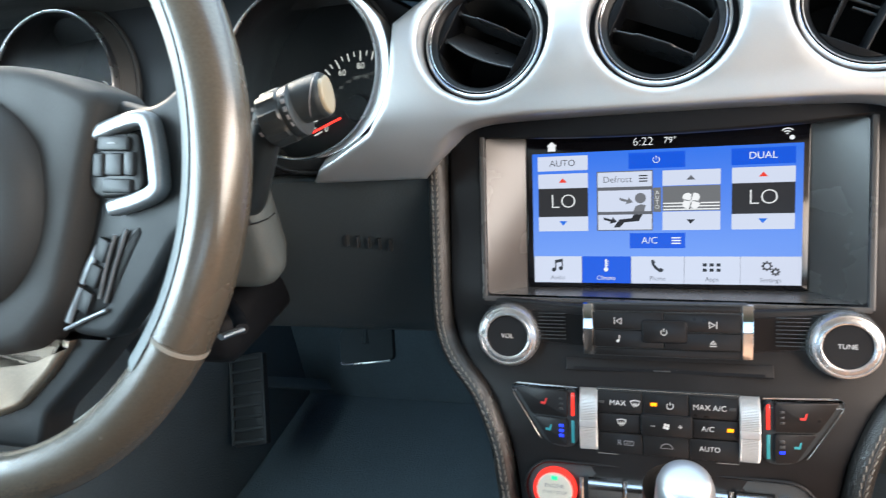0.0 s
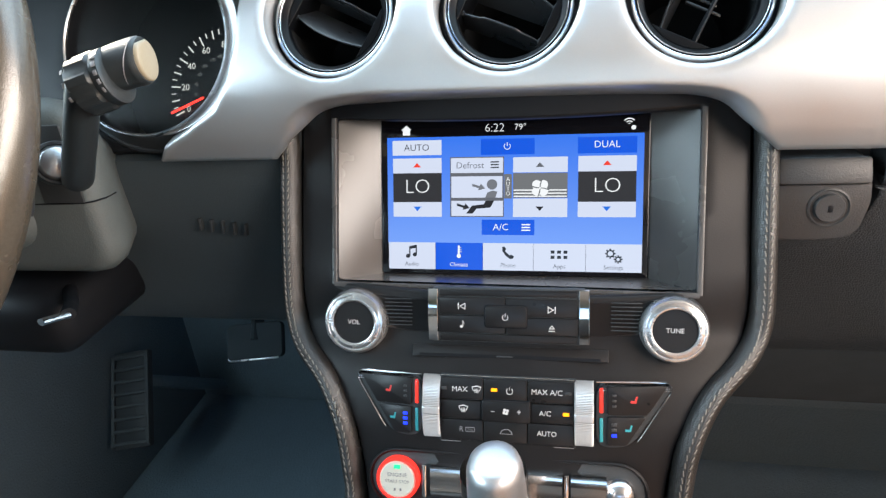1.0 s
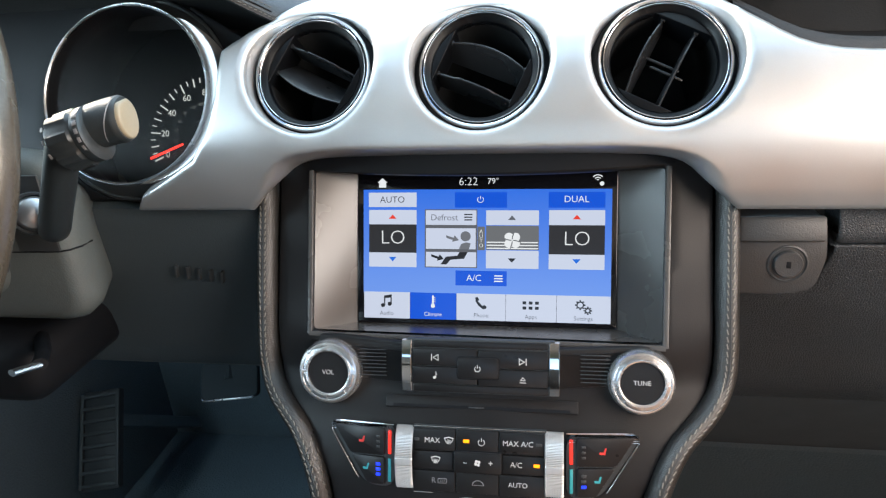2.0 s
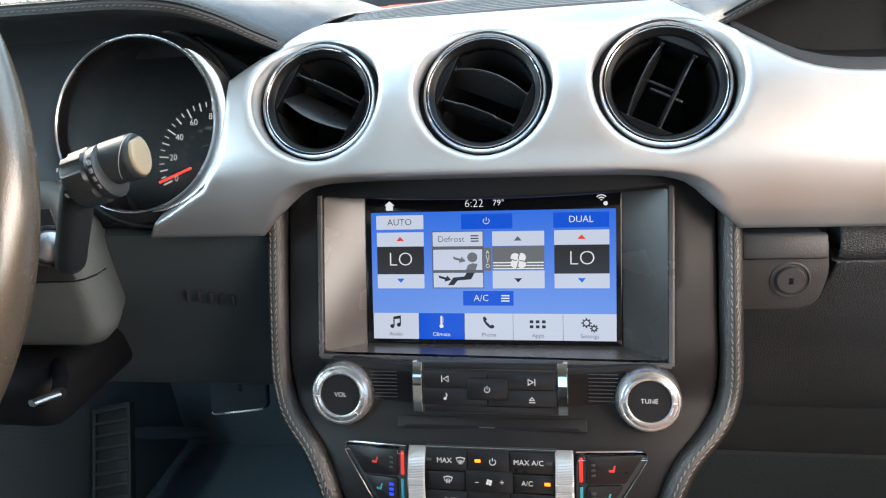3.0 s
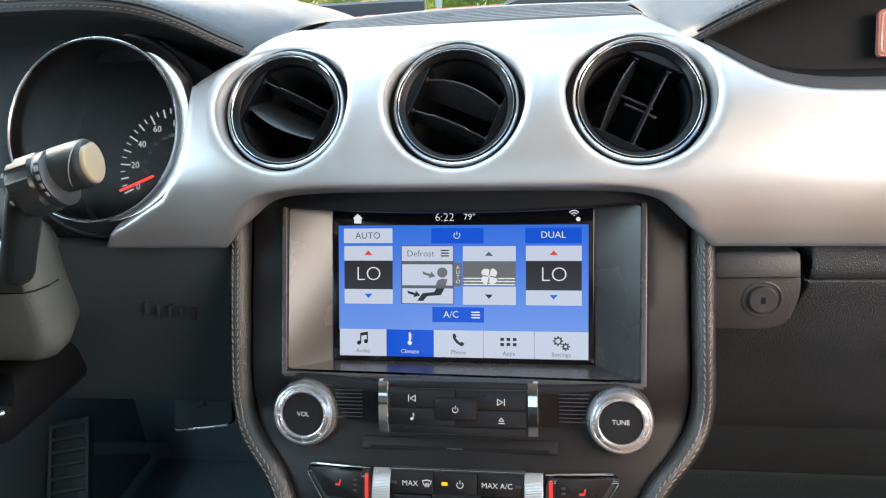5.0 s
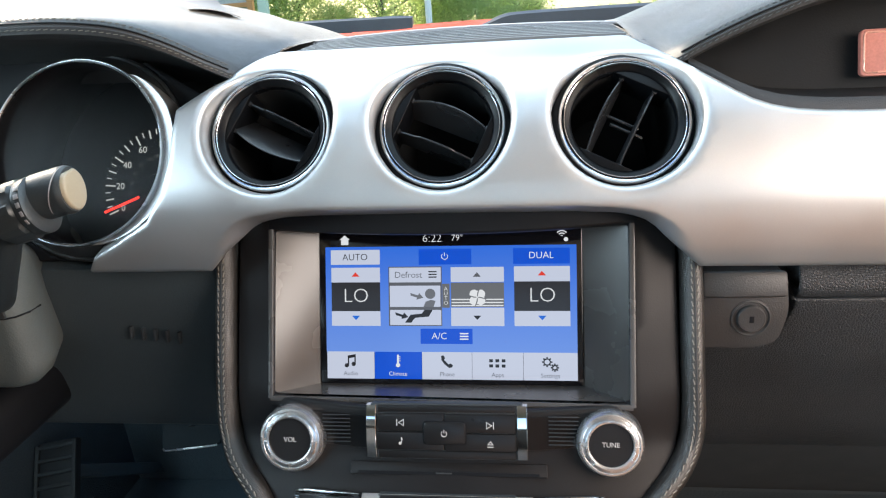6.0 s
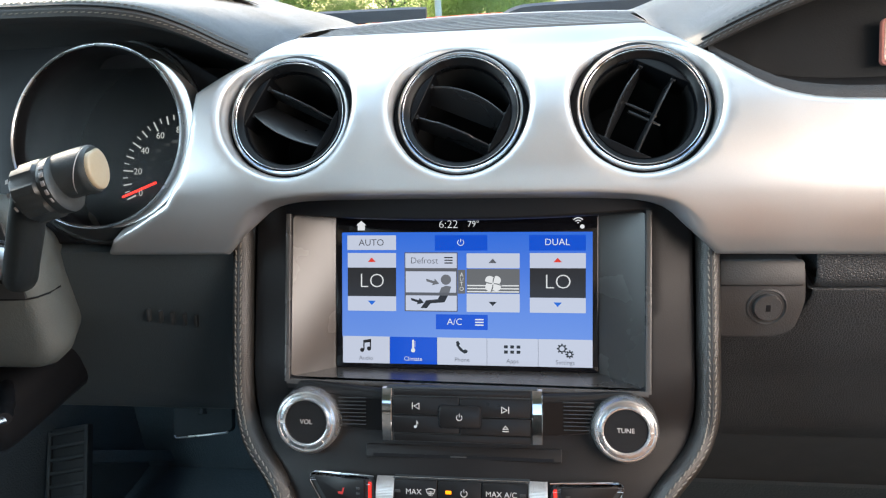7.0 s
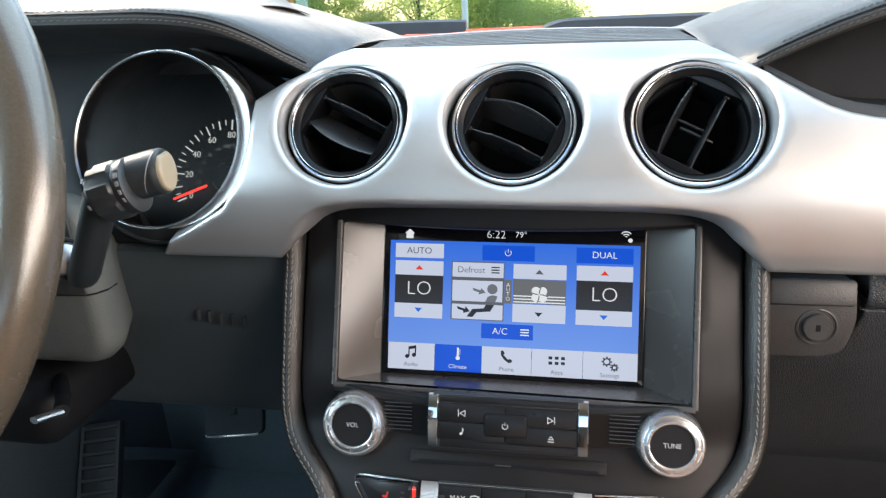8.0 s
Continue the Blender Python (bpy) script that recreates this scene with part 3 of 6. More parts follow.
flat("home_icon", [(258, 80), (275, 65), (292, 80), (287, 80), (287, 97), (263, 97), (263, 80)], E_WHITE, 1)
for k, r in enumerate((21, 13, 5)):
    arc = [(975 + r * math.cos(radians(a)), 78 + r * math.sin(radians(a))) for a in range(-140, -39, 20)]
    arc += [(975 + (r - 3.4) * math.cos(radians(a)), 78 + (r - 3.4) * math.sin(radians(a))) for a in range(-40, -141, -20)]
    flat("signal_arc", arc, E_WHITE, 1)
flat("signal_dot", disc(988, 87, 7), E_WHITE, 1)
ring = lambda cx, cy, r, w, a0, a1: [(cx + r * math.cos(radians(a)), cy + r * math.sin(radians(a))) for a in np.linspace(a0, a1, 20)] + [(cx + (r - w) * math.cos(radians(a)), cy + (r - w) * math.sin(radians(a))) for a in np.linspace(a1, a0, 20)]
flat("power_ring", ring(603, 138, 11, 2, -50, 230), E_WHITE, 3)
tile("power_bar", 602, 125, 604, 138, E_WHITE, 3)
# tab icons
flat("note_head", disc(277, 499, 7), E_INK, 3)
flat("note_head", disc(300, 494, 7), E_INK, 3)
flat("note_stem", [(281, 466), (307, 461), (307, 494), (303, 494), (303, 472), (285, 475), (285, 499), (281, 499)], E_INK, 4)
flat("thermometer_bulb", disc(447, 497, 7), E_WHITE, 3)
tile("thermometer_tube", 444, 462, 450, 495, E_WHITE, 4)
for y in (468, 475, 482):
    tile("thermometer_mark", 450, y, 456, y + 2, E_WHITE, 3)
flat("handset", [(588, 466), (595, 463), (601, 473), (597, 478), (612, 494), (617, 490), (626, 496), (623, 503), (614, 505), (599, 494), (589, 479)], E_INK, 3)
for x in (748, 768, 788):
    for y in (480, 497):
        tile("app_dot", x - 6, y - 5, x + 6, y + 5, E_INK, 3)
for cx, cy, r in ((925, 483, 12), (949, 501, 9)):
    flat("gear_ring", ring(cx, cy, r, 4, 0, 359), E_INK, 3)
    for a in range(0, 360, 45):
        flat("gear_tooth", disc(cx + (r + 2) * math.cos(radians(a)), cy + (r + 2) * math.sin(radians(a)), 3, 6), E_INK, 3)

# ---- padded leather rails beside the stack ----
rail_line = [(0.1545, 0.905), (0.1525, 0.88), (0.1518, 0.858), (0.1510, 0.826), (0.1510, 0.794), (0.1480, 0.7775), (0.1385, 0.7665), (0.1200, 0.7515), (0.1075, 0.729), (0.1025, 0.705), (0.100, 0.68), (0.098, 0.63), (0.098, 0.60)]
for sign in (1, -1):
    rail = thing("padded_rail", "black leather padded rail with grey stitching beside the centre stack", "console rail", group="padded rails")
    path = smooth_path([STACK(sign * x, STACK.along(z), -0.002) + Vector((0, 0.002, 0)) for x, z in rail_line], 8)
    part("padding", sweep(path, circle(0.0070, 18, 0.0095), (0, -1, 0.45)), M_LEATHER, rail)
    part("core", sweep([p + Vector((sign * 0.002, 0.016, -0.004)) for p in path], circle(0.0075, 10, 0.016), (0, -1, 0.45)), M_BLACK, rail)
    seam = bmesh.new()
    walked = 0.0
    fine = smooth_path(path, 6)
    for a, b in zip(fine, fine[1:]):
        walked += (b - a).length
        if walked > 0.0042:
            walked = 0.0
            ahead = (b - a).normalized()
            o = Vector((0, -1, 0.45)).normalized()
            side = ahead.cross(o).normalized()
            o = side.cross(ahead).normalized()
            for off in (0.0017, -0.0017):
                p = b + o * 0.0095 + side * off
                bmesh.ops.create_cube(seam, size=1.0, matrix=Matrix.Translation(p) @ Matrix((side, ahead, o)).transposed().to_4x4() @ Matrix.Rotation(0.25 if off > 0 else -0.25, 4, "Z") @ Matrix.Diagonal((0.0006, 0.0032, 0.0006, 1)))
    part("stitching", seam, M_THREAD, rail)["kind"] = "stuff"
    part("welt", sweep([p + (Vector((0, -1, 0.45)).normalized()) * 0.0092 for p in path], circle(0.0006, 6), (0, -1, 0.45)), M_DEEP, rail)

# ---- audio controls ----
M_PANEL = material("black_audio_panel", (0.0070, 0.0070, 0.0078), 0.36, spec=0.22, grain=0.1, grain_size=0.0008)
part("audio_panel", loft([[STACK(x, STACK.along(z), d) for x in np.linspace(-0.1165, 0.1130, 15)] for z, d in ((0.8055, 0.001), (0.8050, -0.0006), (0.7990, -0.0006), (0.7920, -0.0006), (0.7850, -0.0006), (0.7843, 0.001))]), M_PANEL, fascia, "black panel round the audio buttons")
M_LEDA = lit("amber_lamp", (1.0, 0.27, 0.004), 3.2)
M_LEDB = lit("blue_lamp", (0.008, 0.030, 1.0), 3.4)
M_LEDR = lit("red_lamp", (0.9, 0.03, 0.02), 2.2)
M_LEDG = lit("green_lamp", (0.02, 0.55, 0.22), 2.5)
M_REDPRINT = material("red_print", (0.60, 0.035, 0.03), 0.45, vary=0.05)
M_TEALPRINT = material("teal_print", (0.03, 0.30, 0.34), 0.45, vary=0.05)
M_KNOB = material("brushed_aluminium", (0.74, 0.74, 0.74), 0.27, metal=0.9, grain=0.1, grain_size=0.0005, vary=0.08, wear=0.08)


M_ROLLER = material("bright_knurled_silver", (0.56, 0.56, 0.56), 0.38, metal=0.6, vary=0.06, wear=0.1)


def icon_part(name, outline, mat, parent, z, thick=0.00015):
    return part(name, prism(outline, z - 0.0002, z + thick), mat, parent)


audio = thing("audio_controls", "black audio button block with chrome end strips and two round knobs", "audio controls", pose(0, 0.0005, 0.7990, 90 - 21))
k = 0.0001607
A = lambda zx, zy: ((zx - 762) * k, (160 - zy) * k)
part("bed", prism(rounded(0.0935, 0.0340, 0.001), -0.006, 0.0005, 0.0004), M_DEEP, audio)


def key(name, x0, y0, x1, y1, height, parent, to=A, r=0.0006, mat=None, bevel=0.0005):
    (a, b), (c, d) = to(x0, y1), to(x1, y0)
    return part(name, prism(rounded(c - a, d - b, r, 3, (a + c) / 2, (b + d) / 2), -0.003, height, bevel), mat or M_BUTTON, parent)


key("button_upper_strip", 500, 60, 1026, 86, 0.0015, audio)
key("button_previous", 499, 90, 755, 157, 0.0024, audio)
key("button_note", 499, 161, 755, 228, 0.0026, audio)
key("button_next", 760, 92, 1026, 161, 0.0024, audio)
key("button_eject", 760, 165, 1026, 230, 0.0026, audio)
key("button_lower_strip", 500, 233, 1026, 262, 0.0012, audio)
key("power_gap", 675, 116, 842, 207, 0.0029, audio, r=0.0024, mat=M_VENT)
power = key("button_power", 679, 120, 838, 203, 0.0036, audio, r=0.0022)
for sx in (-1, 1):
    rows = []
    for v in np.linspace(-0.0162, 0.0162, 25):
        h = 0.0026 * (1 - (v / 0.0200) ** 2) + 0.0006
        rows.append([Vector((u, v, h + d)) for u, d in ((-0.0032, -0.006), (-0.0032, -0.0006), (-0.0027, 0.0), (0.0, 0.00002), (0.0027, 0.0), (0.0032, -0.0006), (0.0032, -0.006))])
    part("chrome_strip", shade(loft(rows, cap=True), 25), M_CHROME, audio, "bright chrome end strip", at(sx * 0.0462, 0))
W = M_WHITE
for x, s in ((588, 1), (931, -1)):
    cx, cy = A(x, 124 if s > 0 else 132)
    tri = [(cx + s * 0.0024, cy + 0.0022), (cx - s * 0.0014, cy), (cx + s * 0.0024, cy - 0.0022)]
    icon_part("skip_mark", tri, W, audio, 0.0024)
    icon_part("skip_inner", [(cx + s * 0.00195, cy + 0.0014), (cx - s * 0.0005, cy), (cx + s * 0.00195, cy - 0.0014)], M_BUTTON, audio, 0.0025)
    icon_part("skip_bar", rounded(0.0005, 0.0042, 0.0001, 1, cx - s * 0.0020, cy), W, audio, 0.0024)
cx, cy = A(590, 193)
icon_part("note_head", circle(0.0009, 12), W, audio, 0.0026).matrix_basis = at(cx - 0.0005, cy - 0.0016)
icon_part("note_stem", [(cx + 0.0002, cy - 0.0016), (cx + 0.0006, cy - 0.0016), (cx + 0.0006, cy + 0.0008), (cx + 0.0014, cy), (cx + 0.0006, cy + 0.0020), (cx + 0.0002, cy + 0.0022)], W, audio, 0.0026)
cx, cy = A(931, 202)
icon_part("eject_mark", [(cx - 0.0019, cy - 0.0004), (cx + 0.0019, cy - 0.0004), (cx, cy + 0.0020)], W, audio, 0.0026)
icon_part("eject_inner", [(cx - 0.0010, cy + 0.0001), (cx + 0.0010, cy + 0.0001), (cx, cy + 0.0013)], M_BUTTON, audio, 0.0027)
icon_part("eject_bar", rounded(0.0038, 0.0005, 0.0001, 1, cx, cy - 0.0016), W, audio, 0.0026)


def power_mark(parent, cx, cy, z, r=0.0019, mat=None):
    arc = [(cx + r * math.sin(radians(a)), cy + r * math.cos(radians(a))) for a in range(35, 326, 15)]
    arc += [(cx + (r - 0.0004) * math.sin(radians(a)), cy + (r - 0.0004) * math.cos(radians(a))) for a in range(325, 34, -15)]
    icon_part("power_ring", arc, mat or W, parent, z)
    icon_part("power_bar", rounded(0.0004, 0.0022, 0.0001, 1, cx, cy + r * 0.75), mat or W, parent, z)


power_mark(audio, *A(757, 163), 0.0036)
for x0, x1 in ((-0.0790, -0.0612), (0.0620, 0.0800)):
    for i in range(8):
        part("speaker_slit", box(x1 - x0, 0.0006, 0.0008, 0.0002, Matrix.Translation(((x0 + x1) / 2, 0.0085 - 0.0024 * i, 0.0008))), M_DEEP, audio, m=pose(0, 0, -0.0046))


def control_knob(x, text, size):
    kn = part("knob", lathe([(0.0001, -0.0012), (0.0124, -0.0012), (0.0128, -0.0006)], 48), M_BUTTON, audio, m=audio.matrix_basis.inverted() @ pose(x, -0.0036, 0.7936, 90 - 22) @ Matrix.Scale(size, 4))
    part("face_ring", lathe([(0.0127, -0.0014), (0.0130, -0.0002), (0.0137, 0.0), (0.0140, -0.0012), (0.0170, -0.0018), (0.0172, -0.0006), (0.0181, -0.0008), (0.0190, -0.0026)], 64), M_KNOB, kn, "brushed aluminium ring")
    n = 90
    bm = bmesh.new()
    loops = []
    for h, grow in ((-0.0026, 0.0), (-0.0036, 1.0), (-0.0128, 1.0), (-0.0140, 0.0)):
        loops.append([bm.verts.new(((0.0191 + grow * (0.0006 if i % 2 else 0.0)) * math.cos(math.pi * i / n), (0.0191 + grow * (0.0006 if i % 2 else 0.0)) * math.sin(math.pi * i / n), h)) for i in range(2 * n)])
    for p, q in zip(loops, loops[1:]):
        for i in range(2 * n):
            bm.faces.new((p[i], p[(i + 1) % (2 * n)], q[(i + 1) % (2 * n)], q[i]))
    bmesh.ops.recalc_face_normals(bm, faces=bm.faces)
    part("knurl", bm, M_KNOB, kn, "knurled aluminium side")
    for a in range(0, 360, 45):
        rows = []
        for b in np.linspace(a + 3.5, a + 41.5, 9):
            c, d = math.cos(radians(b)), math.sin(radians(b))
            rows.append([Vector((r * c, r * d, h)) for r, h in ((0.0143, -0.0020), (0.0143, -0.0009), (0.0146, -0.0007), (0.0164, -0.0009), (0.0167, -0.0011), (0.0167, -0.0020))])
        part("ring_segment", shade(loft(rows, cap=True), 30), M_SATIN, kn)
    words(text, 0.0040, M_WHITE, kn, at(0, 0, -0.0010))
    part("skirt", lathe([(0.0185, -0.014), (0.0208, -0.0135), (0.0212, -0.018)], 48), M_DEEP, kn)


control_knob(-0.0990, "VOL", 1.06)
control_knob(0.0980, "TUNE", 1.00)

slot = thing("disc_slot", "black disc slot under the audio buttons", "disc slot", pose(0, -0.0058, 0.7757, 90 - 36))
part("lip_plate", prism(rounded(0.1215, 0.0078, 0.0008), -0.004, 0.0009, 0.0005), M_FASCIA, slot)
part("mouth", prism(rounded(0.1120, 0.0018, 0.0006, cy=-0.0024), -0.003, 0.0012), M_VENT, slot)
part("notch", box(0.010, 0.0008, 0.0006, 0.0002, Matrix.Translation((-0.002, -0.0024, 0.0012))), M_LATCH, slot)
for sx in (-1, 1):
    part("end_plate", prism(rounded(0.0235, 0.0092, 0.0006, cx=sx * 0.0735), -0.004, 0.0006, 0.0005), M_FASCIA, slot, m=pose(0, 0, -0.0065))

# ---- climate controls ----
climate = thing("climate_controls", "black climate button panel with silver toggle rollers and chrome edging", "climate controls", pose(0, -0.0275, 0.7485, 90 - 24))


def ckey(name, u0, v0, u1, v1, height=0.0022, r=0.0006, mat=None, parent=None, m=None):
    return part(name, prism(rounded(u1 - u0, v1 - v0, r, 3, (u0 + u1) / 2, (v0 + v1) / 2), -0.004, height, 0.0005), mat or M_BUTTON, parent or climate, m=m)


part("bed", prism(rounded(0.0835, 0.0410, 0.001), -0.008, 0.0, 0.0004), M_DEEP, climate)
for name, u0, u1, v0, v1 in (("button_max_defrost", -0.0405, -0.0140, 0.0062, 0.0195), ("button_climate_power", -0.0134, 0.0126, 0.0062, 0.0195), ("button_max_ac", 0.0132, 0.0405, 0.0062, 0.0195), ("button_defrost", -0.0405, -0.0152, -0.0058, 0.0056), ("button_ac", 0.0152, 0.0405, -0.0058, 0.0056), ("button_rear_defrost", -0.0405, -0.0140, -0.0190, -0.0064), ("button_recirculate", -0.0134, 0.0126, -0.0190, -0.0064), ("button_auto", 0.0132, 0.0405, -0.0190, -0.0064)):
    ckey(name, u0, v0, u1, v1)
ckey("fan_gap", -0.0151, -0.0067, 0.0151, 0.0073, 0.0027, 0.0016, M_VENT)
ckey("button_fan", -0.0146, -0.0062, 0.0146, 0.0068, 0.0038, 0.0014)
words("MAX", 0.0046, M_WHITE, climate, at(-0.0285, 0.0125, 0.00225))
words("MAX A/C", 0.0046, M_WHITE, climate, at(0.0245, 0.0128, 0.00225))
words("A/C", 0.0044, M_WHITE, climate, at(0.0235, 0.0, 0.00225))
words("AUTO", 0.0042, M_WHITE, climate, at(0.0245, -0.0122, 0.00225))
words("R", 0.0046, M_GREYPRINT, climate, at(-0.0275, -0.0122, 0.00225))
words("\u2013", 0.0050, M_WHITE, climate, at(-0.0078, 0.0004, 0.00385))
words("+", 0.0055, M_WHITE, climate, at(0.0080, 0.0004, 0.00385))
power_mark(climate, 0.0022, 0.0126, 0.0022, 0.0021)


def wipe_mark(cx, cy, z, mat):
    icon_part("fan_outline", [(cx - 0.0030, cy + 0.0016), (cx, cy + 0.0024), (cx + 0.0030, cy + 0.0016), (cx + 0.0020, cy - 0.0010), (cx - 0.0020, cy - 0.0010)], mat, climate, z)
    icon_part("fan_inner", [(cx - 0.0024, cy + 0.0012), (cx, cy + 0.0018), (cx + 0.0024, cy + 0.0012), (cx + 0.0017, cy - 0.0006), (cx - 0.0017, cy - 0.0006)], M_BUTTON, climate, z + 0.0001)
    for dx in (-0.0009, 0.0, 0.0009):
        icon_part("wave", rounded(0.0004, 0.0028, 0.00015, 2, cx + dx, cy - 0.0008), mat, climate, z + 0.0002)


wipe_mark(-0.0180, 0.0128, 0.0023, M_WHITE)
wipe_mark(-0.0262, 0.0006, 0.0023, M_WHITE)
icon_part("heated_window", rounded(0.0058, 0.0030, 0.0006, 2, -0.0220, -0.0122), M_GREYPRINT, climate, 0.0022)
icon_part("heated_inner", rounded(0.0050, 0.0022, 0.0004, 2, -0.0220, -0.0122), M_BUTTON, climate, 0.0023)
for dx in (-0.0012, 0.0, 0.0012):
    icon_part("heat_wave", rounded(0.0003, 0.0016, 0.0001, 2, -0.0220 + dx, -0.0122), M_GREYPRINT, climate, 0.0024)
icon_part("car_mark", [(-0.0038, -0.0138), (-0.0030, -0.0118), (-0.0010, -0.0106), (0.0016, -0.0106), (0.0034, -0.0120), (0.0040, -0.0138)], M_GREYPRINT, climate, 0.0022)
icon_part("car_inner", [(-0.0031, -0.0134), (-0.0025, -0.0121), (-0.0008, -0.0111), (0.0014, -0.0111), (0.0028, -0.0122), (0.0033, -0.0134)], M_BUTTON, climate, 0.0023)
for a in range(0, 360, 90):
    icon_part("fan_blade", circle(0.0009, 10), M_WHITE, climate, 0.0038).matrix_basis = at(0.0012 * math.cos(radians(a + 30)), 0.0004 + 0.0012 * math.sin(radians(a + 30)))
for u, v in ((-0.0072, 0.0130), (0.0358, 0.0002)):
    part("amber_lamp", box(0.0036, 0.0020, 0.0006, 0.0002, Matrix.Translation((u, v, 0.0023))), M_LEDA, climate, "glowing amber lamp")
for u, v in ((-0.0385, 0.0128), (0.0372, 0.0128)):
    part("dark_lamp", box(0.0036, 0.0018, 0.0005, 0.0002, Matrix.Translation((u, v, 0.0022))), M_LATCH, climate)

for sx in (-1, 1):
    bm = bmesh.new()
    prof = [(0.0188 * math.sin(radians(a)) * 1.05, 0.0075 * math.cos(radians(a)) - 0.0035) for a in np.arange(-90, 90.1, 1.5)]
    bm.free()
    rows = []
    for i, (v, h) in enumerate(prof):
        smooth = abs(v + 0.0015) < 0.0022
        rows.append([Vector((u, v, h + (0.0004 if smooth else 0.0006 if n % 2 and i % 2 else 0.0) - (0.0006 if n in (0, 15) else 0.0))) for n, u in enumerate(np.linspace(-0.0056, 0.0056, 16))])
    part("toggle_roller", loft(rows), M_ROLLER, climate, "knurled silver roller", at(sx * 0.0462, 0.0006, 0.0016))
    wing = part("seat_key_bed", prism(fillet([(sx * u, v) for u, v in ((-0.0135, 0.0192), (0.0325, 0.0198), (0.0070, -0.0190), (-0.0135, -0.0192))], 0.0095, 10)[:: (1 if sx < 0 else -1)], -0.007, 0.0002, 0.0004), M_DEEP, climate, m=pose(sx * 0.0665, 0, -0.0022, 0, sx * 8, 0))
    up = [(-0.0072, 0.0178), (0.0275, 0.0182), (0.0162, 0.0010), (-0.0072, 0.0008)]
    dn = [(-0.0072, -0.0004), (0.0154, -0.0002), (0.0042, -0.0172), (-0.0072, -0.0174)]
    for nm, pts in (("button_seat_heat", up), ("button_seat_cool", dn)):
        part(nm, prism(fillet([(sx * u, v) for u, v in pts], 0.0016)[:: (1 if sx < 0 else -1)], -0.003, 0.0022, 0.0003), M_BUTTON, wing)
    part("red_bar", box(0.0021, 0.0150, 0.0006, 0.0003, Matrix.Translation((-sx * 0.0104, 0.0092, 0.0006))), M_LEDR, wing, "red temperature bar")
    part("teal_bar", box(0.0021, 0.0145, 0.0006, 0.0003, Matrix.Translation((-sx * 0.0104, -0.0085, 0.0006))), M_TEALPRINT, wing, "teal temperature bar")
    for v, mat in ((0.0095, M_REDPRINT), (-0.0075, M_TEALPRINT)):
        cx = sx * (0.0082 if v > 0 else 0.0052)
        icon_part("seat_mark", [(cx - 0.0020, v - 0.0012), (cx + 0.0012, v - 0.0014), (cx + 0.0022, v + 0.0026), (cx + 0.0012, v + 0.0026), (cx + 0.0004, v), (cx - 0.0020, v + 0.0002)], mat, wing, 0.0022)
    for i in range(3):
        on = sx < 0 or i == 2
        part("level_lamp", box(0.0030, 0.0018, 0.0005, 0.0002, Matrix.Translation((-sx * 0.0032, -0.0048 - 0.0032 * i, 0.0023))), M_LEDB if on else M_LATCH, wing, "glowing blue lamp" if on else "")
        part("level_lamp", box(0.0024, 0.0014, 0.0005, 0.0002, Matrix.Translation((-sx * 0.0032, 0.0125 - 0.0032 * i, 0.0023))), M_LATCH, wing)
    edge = [Vector((sx * u, v, 0.0013)) for u, v in fillet([(-0.0135, 0.0204), (0.0338, 0.0208), (0.0076, -0.0200), (-0.0135, -0.0202)], 0.0105, 10)]
    start_at = min(range(len(edge)), key=lambda n: (edge[n] - Vector((-sx * 0.0135, 0.0204, 0.0008))).length)
    edge = [p for p in edge[start_at:] + edge[:start_at] if sx * p.x > -0.0128 and p.y > -0.0150]
    edge = [Vector((-sx * 0.0135, 0.0204, 0.0013))] + sorted(edge, key=lambda p: -p.y)
    part("chrome_edging", sweep(edge, circle(0.0005, 8), (0, 0, 1)), M_CHROME, wing)
for v in (0.0206, -0.0204):
    part("chrome_edging", sweep([Vector((u, v, 0.0004)) for u in (-0.0405, 0.0, 0.0405)], circle(0.0004, 8), (0, 0, 1)), M_CHROME, climate)

# ---- start button and toggle row ----
row = thing("switch_row", "oval console recess with a red-ringed start button and chrome toggle switches", "switch panel", pose(-0.002, -0.0452, 0.7055, 90 - 24))
part("recess", prism(rounded(0.168, 0.0335, 0.0166, 10), -0.004, 0.0006, 0.0005), M_DEEP, row)
part("rim", sweep([Vector((x, y, 0.0008)) for x, y in rounded(0.170, 0.0355, 0.0176, 10)], circle(0.0011, 8), (0, 0, 1), closed=True), M_FASCIA, row)
start = part("start_button", lathe([(0.0001, 0.0062), (0.0108, 0.0062), (0.0116, 0.0056)], 48), material("start_button_face", (0.62, 0.60, 0.52), 0.35, metal=0.0, vary=0.05), row, "pale metal start button", at(-0.0660, 0.0005))
part("lit_ring", lathe([(0.0115, 0.0055), (0.0122, 0.0064), (0.0134, 0.0062), (0.0138, 0.0050), (0.0138, 0.0)], 48), lit("red_ring_light", (1.0, 0.03, 0.02), 2.0), start, "glowing red ring")
part("green_lamp", box(0.0040, 0.0024, 0.0006, 0.0002, Matrix.Translation((0, 0.0082, 0.0063))), M_LEDG, start)
words("ENGINE", 0.0036, M_GREYPRINT, start, at(0, 0.0030, 0.0062))
words("START STOP", 0.0028, M_GREYPRINT, start, at(0, -0.0012, 0.0062))
for dx in (-0.0015, 0.0022):
    part("emblem_bar", box(0.0012, 0.0016, 0.0002, 0, Matrix.Translation((dx, -0.0062, 0.0063))), M_GREYPRINT, start)


